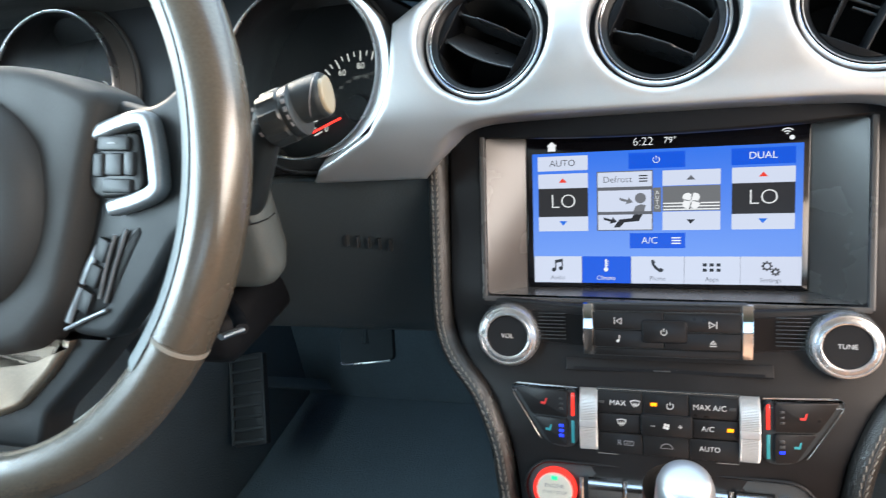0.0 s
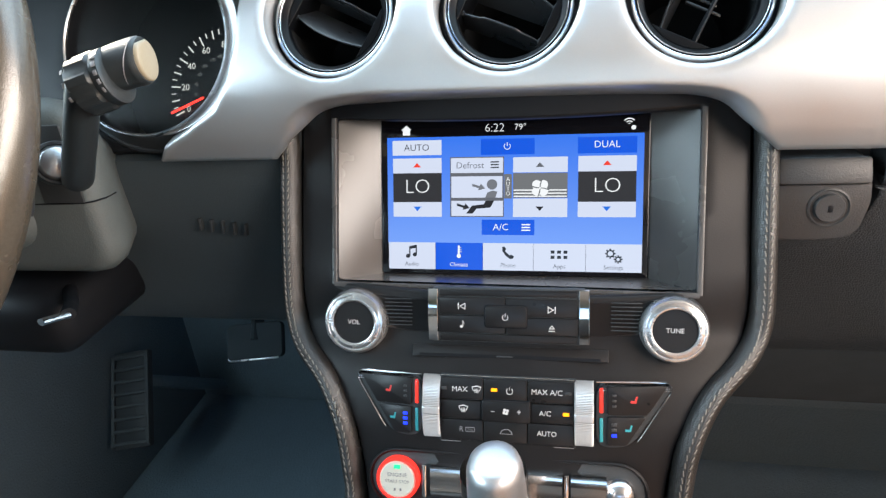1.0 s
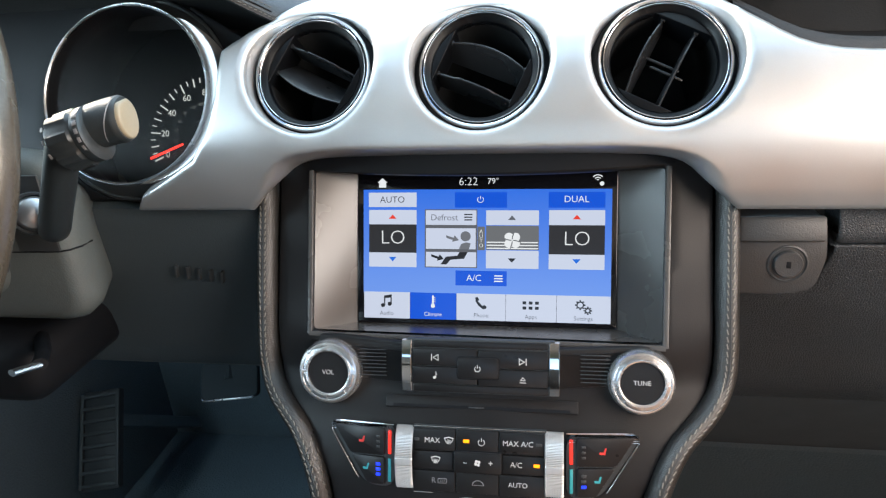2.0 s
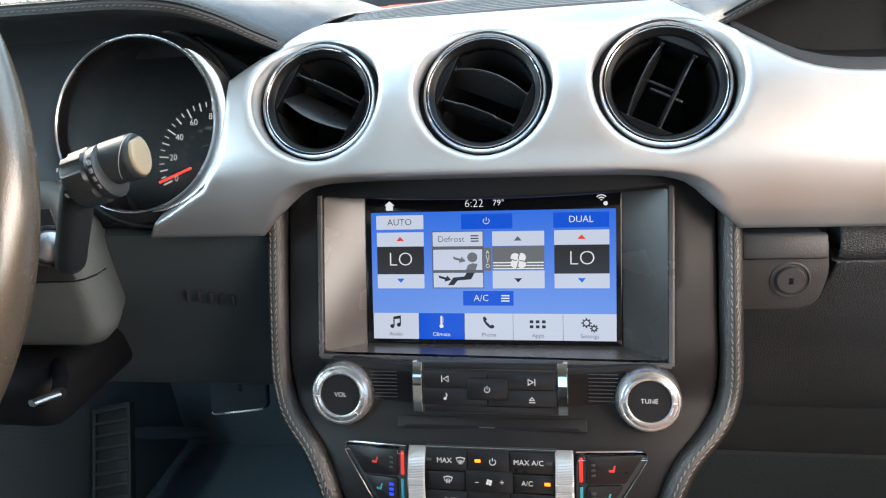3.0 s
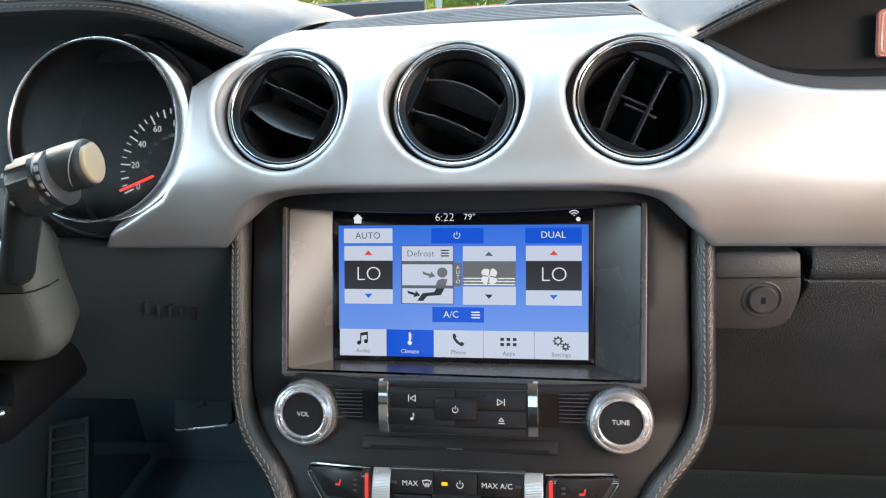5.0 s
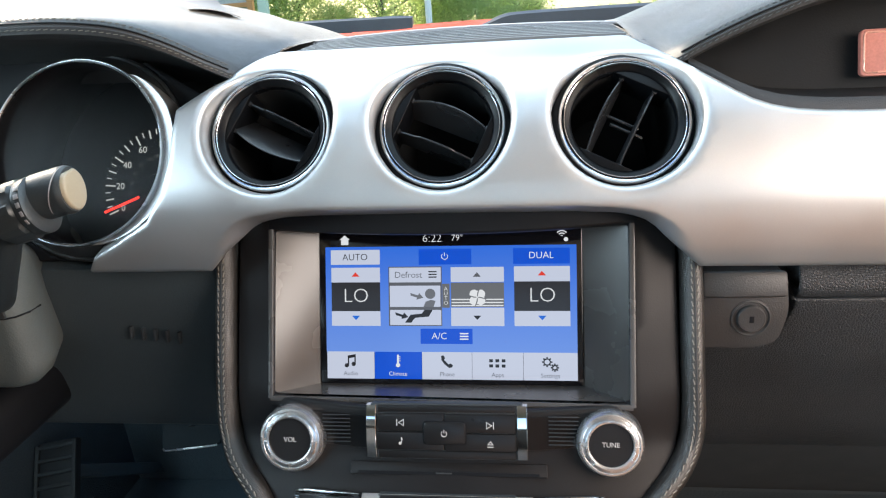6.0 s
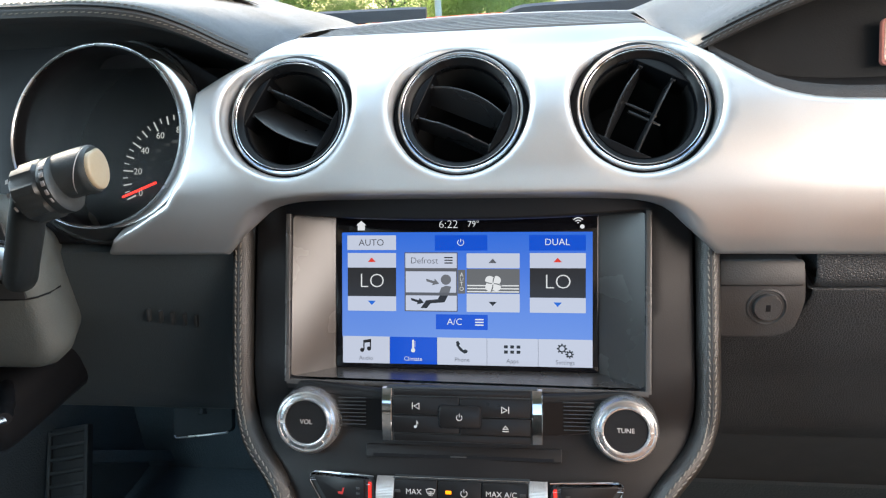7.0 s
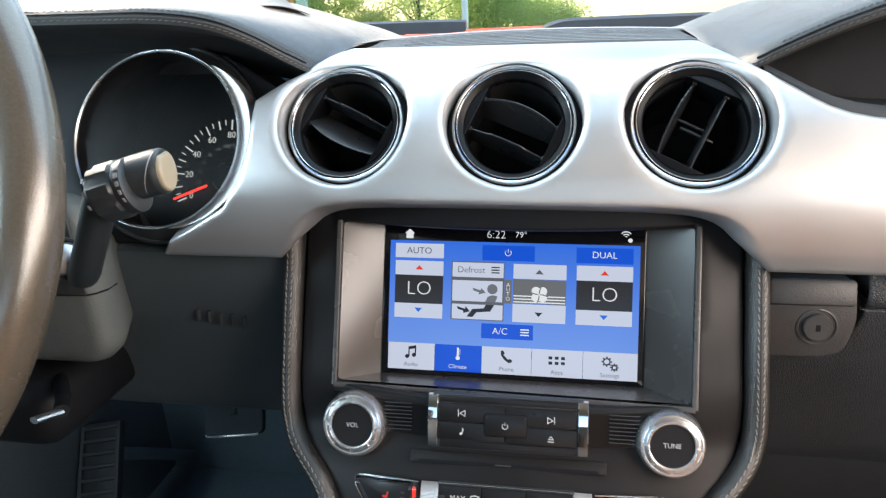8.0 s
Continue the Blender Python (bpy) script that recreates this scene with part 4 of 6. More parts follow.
def paddle(u, w):
    rows = [[Vector((x, v, h)) for v, h in ((0.0118, -0.001), (0.0116, 0.0020), (0.0095, 0.0062), (0.0040, 0.0074), (0.0, 0.0056), (-0.0040, 0.0066), (-0.0095, 0.0050), (-0.0118, 0.0010), (-0.0120, -0.001))] for x in (-w / 2, -w / 2 + 0.0006, w / 2 - 0.0006, w / 2)]
    part("toggle_switch", loft(rows, cap=True), M_TOGGLE, row, "chrome toggle switch", at(u, 0))


for u in (-0.0345, -0.0110, 0.0255, 0.0510):
    paddle(u, 0.0205)
for u in (-0.0492, -0.0222, 0.0382):
    part("spacer", prism(rounded(0.0030, 0.0205, 0.0006, cx=u), -0.001, 0.0042, 0.0006), M_CHROME, row)
cap = lathe([(0.0001, 0.0088), (0.0040, 0.0082), (0.0075, 0.0060), (0.0098, 0.0020), (0.0102, -0.001)], 32)
part("end_cap", cap, M_SATIN, row, m=at(0.0690, 0.0004))

# ---- gear lever ----
lever = thing("gear_lever", "satin aluminium gear lever knob with a black boot", "gear lever", pose(0.006, -0.122, 0.60))
knob = []
for z, rx, ry in ((0.2006, 0.00005, 0.00005), (0.2008, 0.0060, 0.0070), (0.2002, 0.0096, 0.0112), (0.1982, 0.0116, 0.0138), (0.1945, 0.0127, 0.0152), (0.186, 0.0133, 0.0160), (0.174, 0.0139, 0.0164), (0.160, 0.0146, 0.0166), (0.145, 0.0150, 0.0164), (0.130, 0.0146, 0.0154), (0.115, 0.0130, 0.0135)):
    knob.append([Vector((x, y + (0.208 - z) * 0.10, z)) for x, y in circle(rx, 32, ry)] + [Vector((rx, (0.208 - z) * 0.10, z))])
part("knob", loft(knob), M_SHIFT, lever, "satin aluminium grip")
part("inlay", box(0.009, 0.0016, 0.036, 0.0006, Matrix.Translation((0, -0.0128, 0.166)) @ Matrix.Rotation(0.08, 4, "X")), M_SATIN, lever)
for i in range(4):
    part("inlay_mark", box(0.0036, 0.0006, 0.0020, 0.0001, Matrix.Translation((0, -0.0138, 0.178 - 0.007 * i))), M_GREYPRINT, lever)
part("grip_back", loft([[Vector((x * 0.0160 - 0.003, y * 0.017 + 0.014, z)) for x, y in circle(1, 20) + [(1.0, 0.0)]] for z in (0.110, 0.130, 0.155, 0.172, 0.180)]), M_LEATHER, lever, "black leather back of the grip")
part("shaft", lathe([(0.008, 0.02), (0.008, 0.118)], 20), M_SATIN, lever)
part("boot", lathe([(0.060, 0.0), (0.050, 0.012), (0.040, 0.026), (0.034, 0.036), (0.026, 0.052), (0.020, 0.066), (0.012, 0.075)], 40, scale=(0.9, 1.1)), M_LEATHER, lever)
console = part("lower_console", box(0.215, 0.95, 0.40, 0.02, Matrix.Translation((0, -0.60, 0.395)), 3), M_BLACK)
tagged(console, "black centre console between the front seats", "centre console")

# ---- instrument cluster ----
cluster = thing("instrument_cluster", "dark instrument cluster with two deep chrome-ringed gauges", "instrument cluster")
CL = 24


M_LENS = bpy.data.materials.new("clear_gauge_lens")
M_LENS.use_nodes = True
gn, gl = M_LENS.node_tree.nodes, M_LENS.node_tree.links
through_lens, lens_shine, lens_mix = gn.new("ShaderNodeBsdfTransparent"), gn.new("ShaderNodeBsdfGlossy"), gn.new("ShaderNodeMixShader")
lens_mix.inputs[0].default_value, lens_shine.inputs["Roughness"].default_value = 0.007, 0.25
for a, b in ((through_lens.outputs[0], lens_mix.inputs[1]), (lens_shine.outputs[0], lens_mix.inputs[2]), (lens_mix.outputs[0], gn["Material Output"].inputs["Surface"])):
    gl.new(a, b)


def gauge(x, z, name, size, flared):
    g = part(name, lathe([(0.0646, 0.0), (0.0648, 0.0014), (0.0656, 0.0022), (0.0661, 0.0016), (0.0666, 0.0019), (0.0671, 0.0), (0.0671, -0.006)], 96), M_SATIN, cluster, "thin chrome gauge ring", pose(x, 0.0845, z, 90 - CL) @ Matrix.Scale(size, 4))
    part("well", lathe([(0.0647, 0.0004), (0.0642, -0.003), (0.066, -0.02), (0.092, -0.102)], 72), M_VENT, g)
    lens = part("lens", lathe([(0.0001, -0.0060), (0.030, -0.0056), (0.0645, -0.0045)], 72), M_LENS, g, "clear gauge lens")
    lens.visible_shadow = False
    part("dial", lathe([(0.0001, -0.1010), (0.0925, -0.1010)], 72), M_VENT, g)
    if flared:
        crescent = []
        for a in np.linspace(-80, 54, 60):
            wide = 0.0092 * min(1.0, max(0.0, (54 - a) / 30)) ** 0.7 * min(1.0, (a + 80) / 50)
            c, s = math.cos(radians(a)), math.sin(radians(a))
            crescent.append([Vector((c * (0.0670 + wide * k), s * (0.0670 + wide * k), -0.0010 + wide * h)) for k, h in ((0, 0), (0.25, 0.06), (0.6, 0.22), (0.9, 0.42), (1.0, 0.40), (1.04, 0.0), (1.05, -1.6))])
        part("flare", loft(crescent), M_SILVER, g, "bright silver crescent outside the ring")
    part("outer_rim", lathe([(0.0670, -0.004), (0.0715, -0.011), (0.0738, -0.0145), (0.0752, -0.0135), (0.0768, -0.015), (0.0775, -0.03)], 96), M_DEEP, g)
    return g


speed = gauge(-0.2560, 0.9632, "speedometer", 0.975, True)
M_TICK = lit("gauge_white", (0.62, 0.64, 0.62), 1.1)
M_DIM = lit("gauge_dim", (0.10, 0.11, 0.11), 1.2)
cx, cy, r0, deep = 0.0050, -0.0125, 0.0530, -0.1005
for i in range(0, 33):
    mph = 5 * i
    a = radians(203 - 1.42 * mph)
    n = 0.0090 if mph % 20 == 0 else 0.0074 if mph % 10 == 0 else 0.0045
    px, py = cx + (r0 - n / 2) * math.cos(a), cy + (r0 - n / 2) * math.sin(a)
    part("tick", box(n, 0.0011 if mph % 10 == 0 else 0.0008, 0.0006, 0, Matrix.Translation((px, py, deep)) @ Matrix.Rotation(a, 4, "Z")), M_TICK, speed)
for mph in range(0, 161, 20):
    a = radians(203 - 1.42 * mph)
    words(str(mph), 0.0080, M_TICK, speed, at(cx + 0.0392 * math.cos(a), cy + 0.0392 * math.sin(a), deep))
for kmh in range(20, 241, 20):
    a = radians(203 - 1.42 * kmh * 0.621)
    words(str(kmh), 0.0040, M_DIM, speed, at(cx + 0.0290 * math.cos(a), cy + 0.0290 * math.sin(a), deep))
words("GROUND SPEED", 0.0038, M_DIM, speed, at(cx + 0.006, cy + 0.0305, deep, 8))
a = radians(201)
needle = box(0.034, 0.0019, 0.0012, 0.0004, Matrix.Translation((cx + 0.0366 * math.cos(a), cy + 0.0366 * math.sin(a), deep + 0.005)) @ Matrix.Rotation(a, 4, "Z"))
part("needle", needle, lit("needle_red", (1.0, 0.03, 0.02), 2.8), speed, "glowing red needle")
part("needle_hub", lathe([(0.0001, deep + 0.010), (0.011, deep + 0.010), (0.013, deep + 0.006), (0.013, deep)], 32), M_VENT, speed, m=at(cx, cy))
rev = gauge(-0.4935, 0.9690, "tachometer", 1.03, False)
for i in range(0, 17):
    a = radians(225 - 16 * i)
    part("tick", box(0.006, 0.0009, 0.0006, 0, Matrix.Translation((0.056 * math.cos(a), 0.056 * math.sin(a), deep)) @ Matrix.Rotation(a, 4, "Z")), M_TICK, rev)
mid = part("centre_display", prism(rounded(0.072, 0.105, 0.006), -0.004, 0.0), M_GLASSBLACK, cluster, "dark glossy display between the gauges", pose(-0.375, 0.118, 0.955, 90 - CL))
for i in range(4):
    part("digit_bar", box(0.0024, 0.0040, 0.0004, 0, Matrix.Translation((0.016 + 0.0042 * i, -0.036, 0.0003))), M_DIM, mid)
part("red_edge", box(0.0010, 0.030, 0.0005, 0, Matrix.Translation((0.0345, 0.006, 0.0003))), M_LEDR, mid)
# housing behind the rings, open where the gauges sit
plate = sheet([(-0.62, -0.075), (-0.166, -0.075), (-0.160, 0.0), (-0.172, 0.040), (-0.215, 0.066), (-0.30, 0.076), (-0.62, 0.076)], [ellipse(-0.2575, 0, 0.0752, 0.0752), ellipse(-0.492, 0, 0.0752, 0.0752)], lambda u, v, d: Vector((u, v, -0.016 - d)), step=0.012, edge=0.002, back=0.004, hole_back=0.01)
part("housing", plate, M_VENT, cluster, m=pose(0, 0.0845, 0.9642, 90 - CL))

# ---- steering column, stalk and wheel ----
column = thing("steering_column", "dark grey plastic steering column shroud", "steering column")
sections = []
for y, zc, w, h, r in ((0.16, 0.848, 0.110, 0.080, 0.022), (0.09, 0.854, 0.146, 0.086, 0.022), (0.058, 0.864, 0.182, 0.102, 0.022), (0.036, 0.876, 0.208, 0.122, 0.022), (0.024, 0.878, 0.212, 0.126, 0.022), (0.016, 0.878, 0.206, 0.120, 0.020), (0.0125, 0.878, 0.198, 0.112, 0.017), (0.0115, 0.879, 0.188, 0.102, 0.016), (0.0110, 0.884, 0.110, 0.090, 0.022), (0.002, 0.886, 0.100, 0.088, 0.022), (-0.035, 0.888, 0.094, 0.086, 0.022), (-0.050, 0.890, 0.088, 0.082, 0.022)):
    ring_pts = rounded(w, h, r, 6)
    sections.append([Vector((-0.380 + u, y, zc + v)) for u, v in ring_pts + ring_pts[:1]])
part("shroud", loft(sections, cap=True), material("shroud_plastic", (0.086, 0.099, 0.098), 0.5, grain=0.35, grain_size=0.0012), column)
part("split_line", sweep([Vector(p) for p in ((-0.320, 0.0114, 0.8720), (-0.293, 0.0114, 0.8722), (-0.282, 0.0120, 0.8722), (-0.277, 0.0155, 0.8720), (-0.2740, 0.024, 0.8715), (-0.2760, 0.036, 0.8705))], circle(0.0007, 6), (0, -1, 0)), M_VENT, column)
part("switch_plate", box(0.031, 0.002, 0.053, 0.0008, Matrix.Translation((-0.2955, 0.0108, 0.8995))), M_LATCH, column, "dark plate behind the stalk boss")
lever_at = [Vector((-0.3380, 0.030, 0.7980)), Vector((-0.2950, -0.015, 0.8090)), Vector((-0.2740, -0.040, 0.8170)), Vector((-0.2765, -0.048, 0.8192)), Vector((-0.2785, -0.056, 0.8212))]
part("lever_arm", sweep(lever_at[:3], circle(0.0050, 10, 0.0040), (0, 0, 1)), M_VENT, column)
part("tilt_lever", sweep(lever_at[2:], circle(0.0036, 10, 0.0022), (0, 0, 1)), M_SATIN, column, "metal tilt lever")
part("under_cover", box(0.115, 0.12, 0.050, 0.018, Matrix.Translation((-0.374, 0.05, 0.780)), 4), M_VENT, column)

stalk = thing("wiper_stalk", "black column stalk with a pale end cap and ribbed twist ring", "stalk")
M_STALK = material("stalk_plastic", (0.021, 0.026, 0.029), 0.42, grain=0.2, grain_size=0.001)
axis = [(-0.2155, -0.0350, 0.9585), (-0.2060, -0.0340, 0.9605), (-0.1940, -0.0315, 0.9640), (-0.1840, -0.0290, 0.9663), (-0.1775, -0.0280, 0.9670)]
body_path = smooth_path(axis, 5)
part("arm", sweep(body_path, circle(0.0118, 28, 0.0112), (0, -0.5, 1), sizes=list(np.interp(np.linspace(0, 1, len(body_path)), [0, 0.12, 0.5, 0.78, 0.92, 1], [0.62, 0.98, 1.06, 1.08, 1.10, 1.0]))), M_STALK, stalk)
d = (Vector(axis[-1]) - Vector(axis[-2])).normalized()
cap_shape = [(0.0108 * math.cos(a), 0.0108 * math.sin(a)) for a in np.linspace(radians(118), radians(422), 30)]
cap_turn = Matrix.Translation(Vector(axis[-1]) - d * 0.001) @ Matrix((d.cross(Vector((0, 0, 1))).normalized() * -1, Vector((0, 0, 1)), d)).transposed().to_4x4()
part("end_cap", prism(cap_shape, -0.002, 0.0026, 0.0012, 3), material("stalk_cap", (0.30, 0.255, 0.18), 0.4, vary=0.06), stalk, "pale tan end cap", cap_turn)
d2 = (Vector(axis[2]) - Vector(axis[0])).normalized()
bm = bmesh.new()
loops = []
for h, g in ((-0.0075, -0.6), (-0.0062, 1.0), (0.0035, 1.0), (0.0048, -0.2)):
    loops.append([bm.verts.new(((0.0118 + g * (0.0012 if (i // 3) % 2 else 0.0002)) * math.cos(2 * math.pi * i / 48), (0.0118 + g * (0.0012 if (i // 3) % 2 else 0.0002)) * math.sin(2 * math.pi * i / 48), h)) for i in range(48)])
for p, w in zip(loops, loops[1:]):
    for i in range(48):
        bm.faces.new((p[i], p[(i + 1) % 48], w[(i + 1) % 48], w[i]))
bmesh.ops.recalc_face_normals(bm, faces=bm.faces)
ring_at = Matrix.Translation((-0.2030, -0.0361, 0.9585)) @ d2.to_track_quat("Z", "Y").to_matrix().to_4x4() @ Matrix.Scale(1.2, 4)
part("twist_ring", shade(bm, 25), M_STALK, stalk, "ribbed twist ring", ring_at)
scale_ring = part("scale_ring", lathe([(0.004, -0.0072), (0.0110, -0.0072), (0.0110, 0.0046), (0.0121, 0.0052), (0.0124, 0.0066), (0.0124, 0.0092), (0.0105, 0.0102), (0.004, 0.0104)], 48), M_STALK, stalk, m=ring_at)
back_way = (ring_at.to_3x3().inverted() @ Vector((0.35, -0.85, 0.35)))
face_on = math.atan2(back_way.y, back_way.x)
for i in range(5):
    a = face_on + (i - 2) * 0.30
    part("scale_mark", box(0.0004, 0.0022, 0.0022 - 0.0003 * i, 0.0001, Matrix.Rotation(a, 4, "Z") @ Matrix.Translation((0.0125, 0, 0.0079))), M_GREYPRINT, scale_ring)
for i in range(3):
    a = face_on + (i - 1) * 0.55
    part("symbol_bar", box(0.0003, 0.0022, 0.0010, 0, Matrix.Rotation(a, 4, "Z") @ Matrix.Translation((0.0114, 0, -0.0085))), M_GREYPRINT, stalk, m=ring_at)
part("cap_seam", lathe([(0.0131, 0.0), (0.0133, 0.0003), (0.0131, 0.0006)], 40), M_GREYPRINT, stalk, "thin pale seam before the end cap", Matrix.Translation(Vector(axis[3]) + d * 0.0005) @ d.to_track_quat("Z", "Y").to_matrix().to_4x4() @ Matrix.Rotation(0.35, 4, "X"))
part("elbow", sweep(smooth_path([(-0.2120, -0.0340, 0.9600), (-0.2170, -0.0330, 0.9520), (-0.2240, -0.0310, 0.9400), (-0.2330, -0.0270, 0.9270), (-0.2430, -0.0220, 0.9140), (-0.2520, -0.0165, 0.9030), (-0.2580, -0.0120, 0.8980)], 6), circle(0.0086, 20, 0.0092), (0, -1, 0.3)), M_STALK, stalk)
boss_at = Matrix.Translation((-0.2680, -0.0125, 0.9085)) @ Vector((0.70, -0.65, 0.25)).to_track_quat("Z", "Y").to_matrix().to_4x4()
part("boss", lathe([(0.0001, 0.008), (0.005, 0.0075), (0.0090, 0.005), (0.0105, 0.0), (0.0110, -0.02)], 32), M_SHIFT, stalk, "satin metal boss on the column", boss_at)
part("boss_ring", lathe([(0.0112, 0.0), (0.0128, 0.001), (0.0134, -0.002), (0.0134, -0.03)], 32), M_DEEP, stalk, m=boss_at)

wheel = thing("steering_wheel", "worn dark grey leather steering wheel with silver button pods", "steering wheel", pose(-0.3671, -0.1056, 0.9612, 90 - 25.25))
R = 0.1696
grip = [(0.0148 * math.cos(2 * math.pi * i / 24) * (1.04 if math.cos(2 * math.pi * i / 24) > 0 else 0.96), 0.0150 * math.sin(2 * math.pi * i / 24)) for i in range(24)]


def rim_arc(a0, a1, n, k=1.0):
    return [Vector((R * math.cos(radians(a)), R * math.sin(radians(a)), 0)) for a in np.linspace(a0, a1, n)], [k] * n


for nm, a0, a1, kk in (("rim_upper", -31.0, 211.0, 1.0), ("rim_lower", 212.0, 328.0, 0.985)):
    path, sizes = rim_arc(a0, a1, 90, kk)
    part(nm, sweep(path, [(b, a) for a, b in grip], lambda p: (p.x, p.y, 0), sizes=sizes), M_RIM, wheel)
for a0 in (-31.9, 211.1):
    path, sizes = rim_arc(a0, a0 + 0.8, 3, 1.01)
    part("seam_ring", sweep(path, [(b, a) for a, b in grip], lambda p: (p.x, p.y, 0), sizes=sizes), M_THREAD, wheel, "thin pale ring at the rim seam")
inner_path = [Vector(((R - 0.0150) * math.cos(radians(a)), (R - 0.0150) * math.sin(radians(a)), -0.002)) for a in np.linspace(-60, 60, 50)]
part("inner_seam", sweep(inner_path, circle(0.0011, 8), (0, 0, 1)), M_THREAD, wheel, "grey seam on the inside of the rim")
part("airbag_cover", lathe([(0.0001, 0.014), (0.030, 0.0125), (0.049, 0.0075), (0.0590, 0.0010), (0.0620, -0.006), (0.0625, -0.016)], 64), M_HUB, wheel, "smooth round airbag cover", at(-0.0085, -0.018))
cover = []
side_pts = [(0.0183, 0.0567), (0.0431, 0.0521), (0.0648, 0.0455), (0.0910, 0.0340), (0.080, 0.002), (0.070, -0.036), (0.058, -0.074), (0.034, -0.098)]
shape = fillet([(0.0, 0.0585)] + side_pts + [(0.0, -0.104)] + [(-u, v) for u, v in reversed(side_pts)], 0.010, 4)
for grow, h in ((1.04, -0.040), (1.03, -0.020), (1.0, -0.0120), (0.96, -0.0085), (0.90, -0.0074), (0.72, -0.0074), (0.50, -0.0100)):
    cover.append([Vector((u * grow, (v + 0.018) * grow - 0.018, h)) for u, v in shape + shape[:1]])
part("hub_shell", loft(cover), M_SHELL, wheel, "soft grey hub shell round the airbag cover")
for sx in (1, -1):
    f = lambda pts: [(sx * u, v) for u, v in pts][:: sx]
    arm = [(0.060, 0.038), (0.0893, 0.0355), (0.1075, 0.0290), (0.1201, 0.0330), (0.131, 0.0415), (0.1500, 0.0520), (0.1520, -0.0480), (0.142, -0.030), (0.128, -0.038), (0.108, -0.066), (0.082, -0.095), (0.050, -0.092)]
    part("spoke", prism(fillet(f(arm)[::-1], 0.009), -0.036, -0.021, 0.006, 4), M_SPOKE_SKIN, wheel)
    flank = []
    for a in np.linspace(-38, 46, 43):
        reach = 0.0165 * max(0.0, math.cos(radians(min(90, max(-90, 3.4 * (a - 2)))))) ** 0.6
        c, d = math.cos(radians(a)), math.sin(radians(a))
        line = [(R - 0.0158 * math.cos(radians(q)), 0.0156 * math.sin(radians(q))) for q in (74, 60, 45, 28, 10, -8)]
        line += [(R - 0.0150 - reach * k, -0.0040 - 0.0165 * h) for k, h in ((0.10, 0.25), (0.30, 0.62), (0.60, 0.90), (1.0, 1.0), (1.05, 1.5))]
        flank.append([Vector((sx * p * c, p * d, z)) for p, z in line])
    part("spoke_flank", loft(flank), M_FLANK, wheel, "smooth grey skin flowing from the spoke into the rim")
    frame_path = smooth_path([(sx * u, v, -0.0160) for u, v in ((0.0830, 0.0158), (0.1000, 0.0200), (0.1140, 0.0212), (0.1185, 0.0130), (0.1212, -0.0060), (0.1205, -0.0152), (0.1090, -0.0202), (0.0920, -0.0238))], 5)
    pod = part("button_pod", sweep(frame_path, rounded(0.0085, 0.0100, 0.0028, 4), (0, 0, 1)), M_POD, wheel, "satin silver frame round the wheel buttons")
    part("pod_face", prism(fillet(f([(0.0805, 0.0150), (0.1110, 0.0145), (0.1135, -0.0130), (0.1075, -0.0175), (0.0838, -0.0182), (0.0778, -0.0118)])[::-1], 0.004), -0.03, -0.0135, 0.0015), M_BUTTON, pod)
    turned = Matrix.Rotation(-0.06 * sx, 4, "Z")
    for u, v, w, h in ((0.0960, 0.0095, 0.0200, 0.0075), (0.0975, -0.0125, 0.0190, 0.0072), (0.0860, -0.0012, 0.0068, 0.0125), (0.1060, -0.0015, 0.0062, 0.0125), (0.0962, -0.0014, 0.0110, 0.0118)):
        part("rocker", box(w, h, 0.004, 0.0014, Matrix.Translation((sx * u, v, -0.0130)) @ turned), M_POD_KEY, pod)
    part("rocker_mark", box(0.0050, 0.0008, 0.0004, 0, Matrix.Translation((sx * 0.0960, 0.0095, -0.0108)) @ turned), M_GREYPRINT, pod)
    low_pod = part("lower_button_pod", prism(fillet(f([(0.0523, -0.0867), (0.0764, -0.0432), (0.1033, -0.0331), (0.1051, -0.0367), (0.0811, -0.0767)])[::-1], 0.003), -0.036, -0.020, 0.002), M_BUTTON, wheel)
    for (u0, v0), (u1, v1), r in (((0.0540, -0.0850), (0.0640, -0.0655), 0.0028), ((0.0648, -0.0635), (0.0772, -0.0440), 0.0028), ((0.0525, -0.0890), (0.0812, -0.0780), 0.0012), ((0.0810, -0.0740), (0.0965, -0.0350), 0.0008), ((0.0768, -0.0718), (0.0885, -0.0378), 0.0008)):
        part("pod_edge", sweep([Vector((sx * u0, v0, -0.0192)), Vector((sx * (u0 + u1) / 2, (v0 + v1) / 2, -0.0186)), Vector((sx * u1, v1, -0.0192))], circle(r, 8, 0.0012), (0, 0, 1)), M_POD, low_pod)
    for i in range(3):
        part("rocker", box(0.0080, 0.0125, 0.003, 0.001, Matrix.Translation((sx * (0.0675 + 0.0062 * i), -0.0735 + 0.0140 * i, -0.0190)) @ Matrix.Rotation(-0.45 * sx, 4, "Z")), M_POD_KEY, low_pod)
blade = [(-0.074, -0.0955), (-0.044, -0.1065), (-0.012, -0.1115), (0.020, -0.1065), (0.0501, -0.0955), (0.033, -0.1160), (0.0093, -0.1372), (-0.012, -0.1450), (-0.033, -0.1372), (-0.057, -0.1160)]
part("lower_spoke", prism(fillet(blade[::-1], 0.004), -0.040, -0.024, 0.004, 3), M_SPOKE, wheel, "bright metal face of the lower spoke")
stem = [(-0.100, -0.0915), (0.0764, -0.0915), (0.048, -0.1200), (0.0231, -0.1422), (0.0180, -0.1640), (-0.042, -0.1640), (-0.047, -0.1422), (-0.072, -0.1200)]
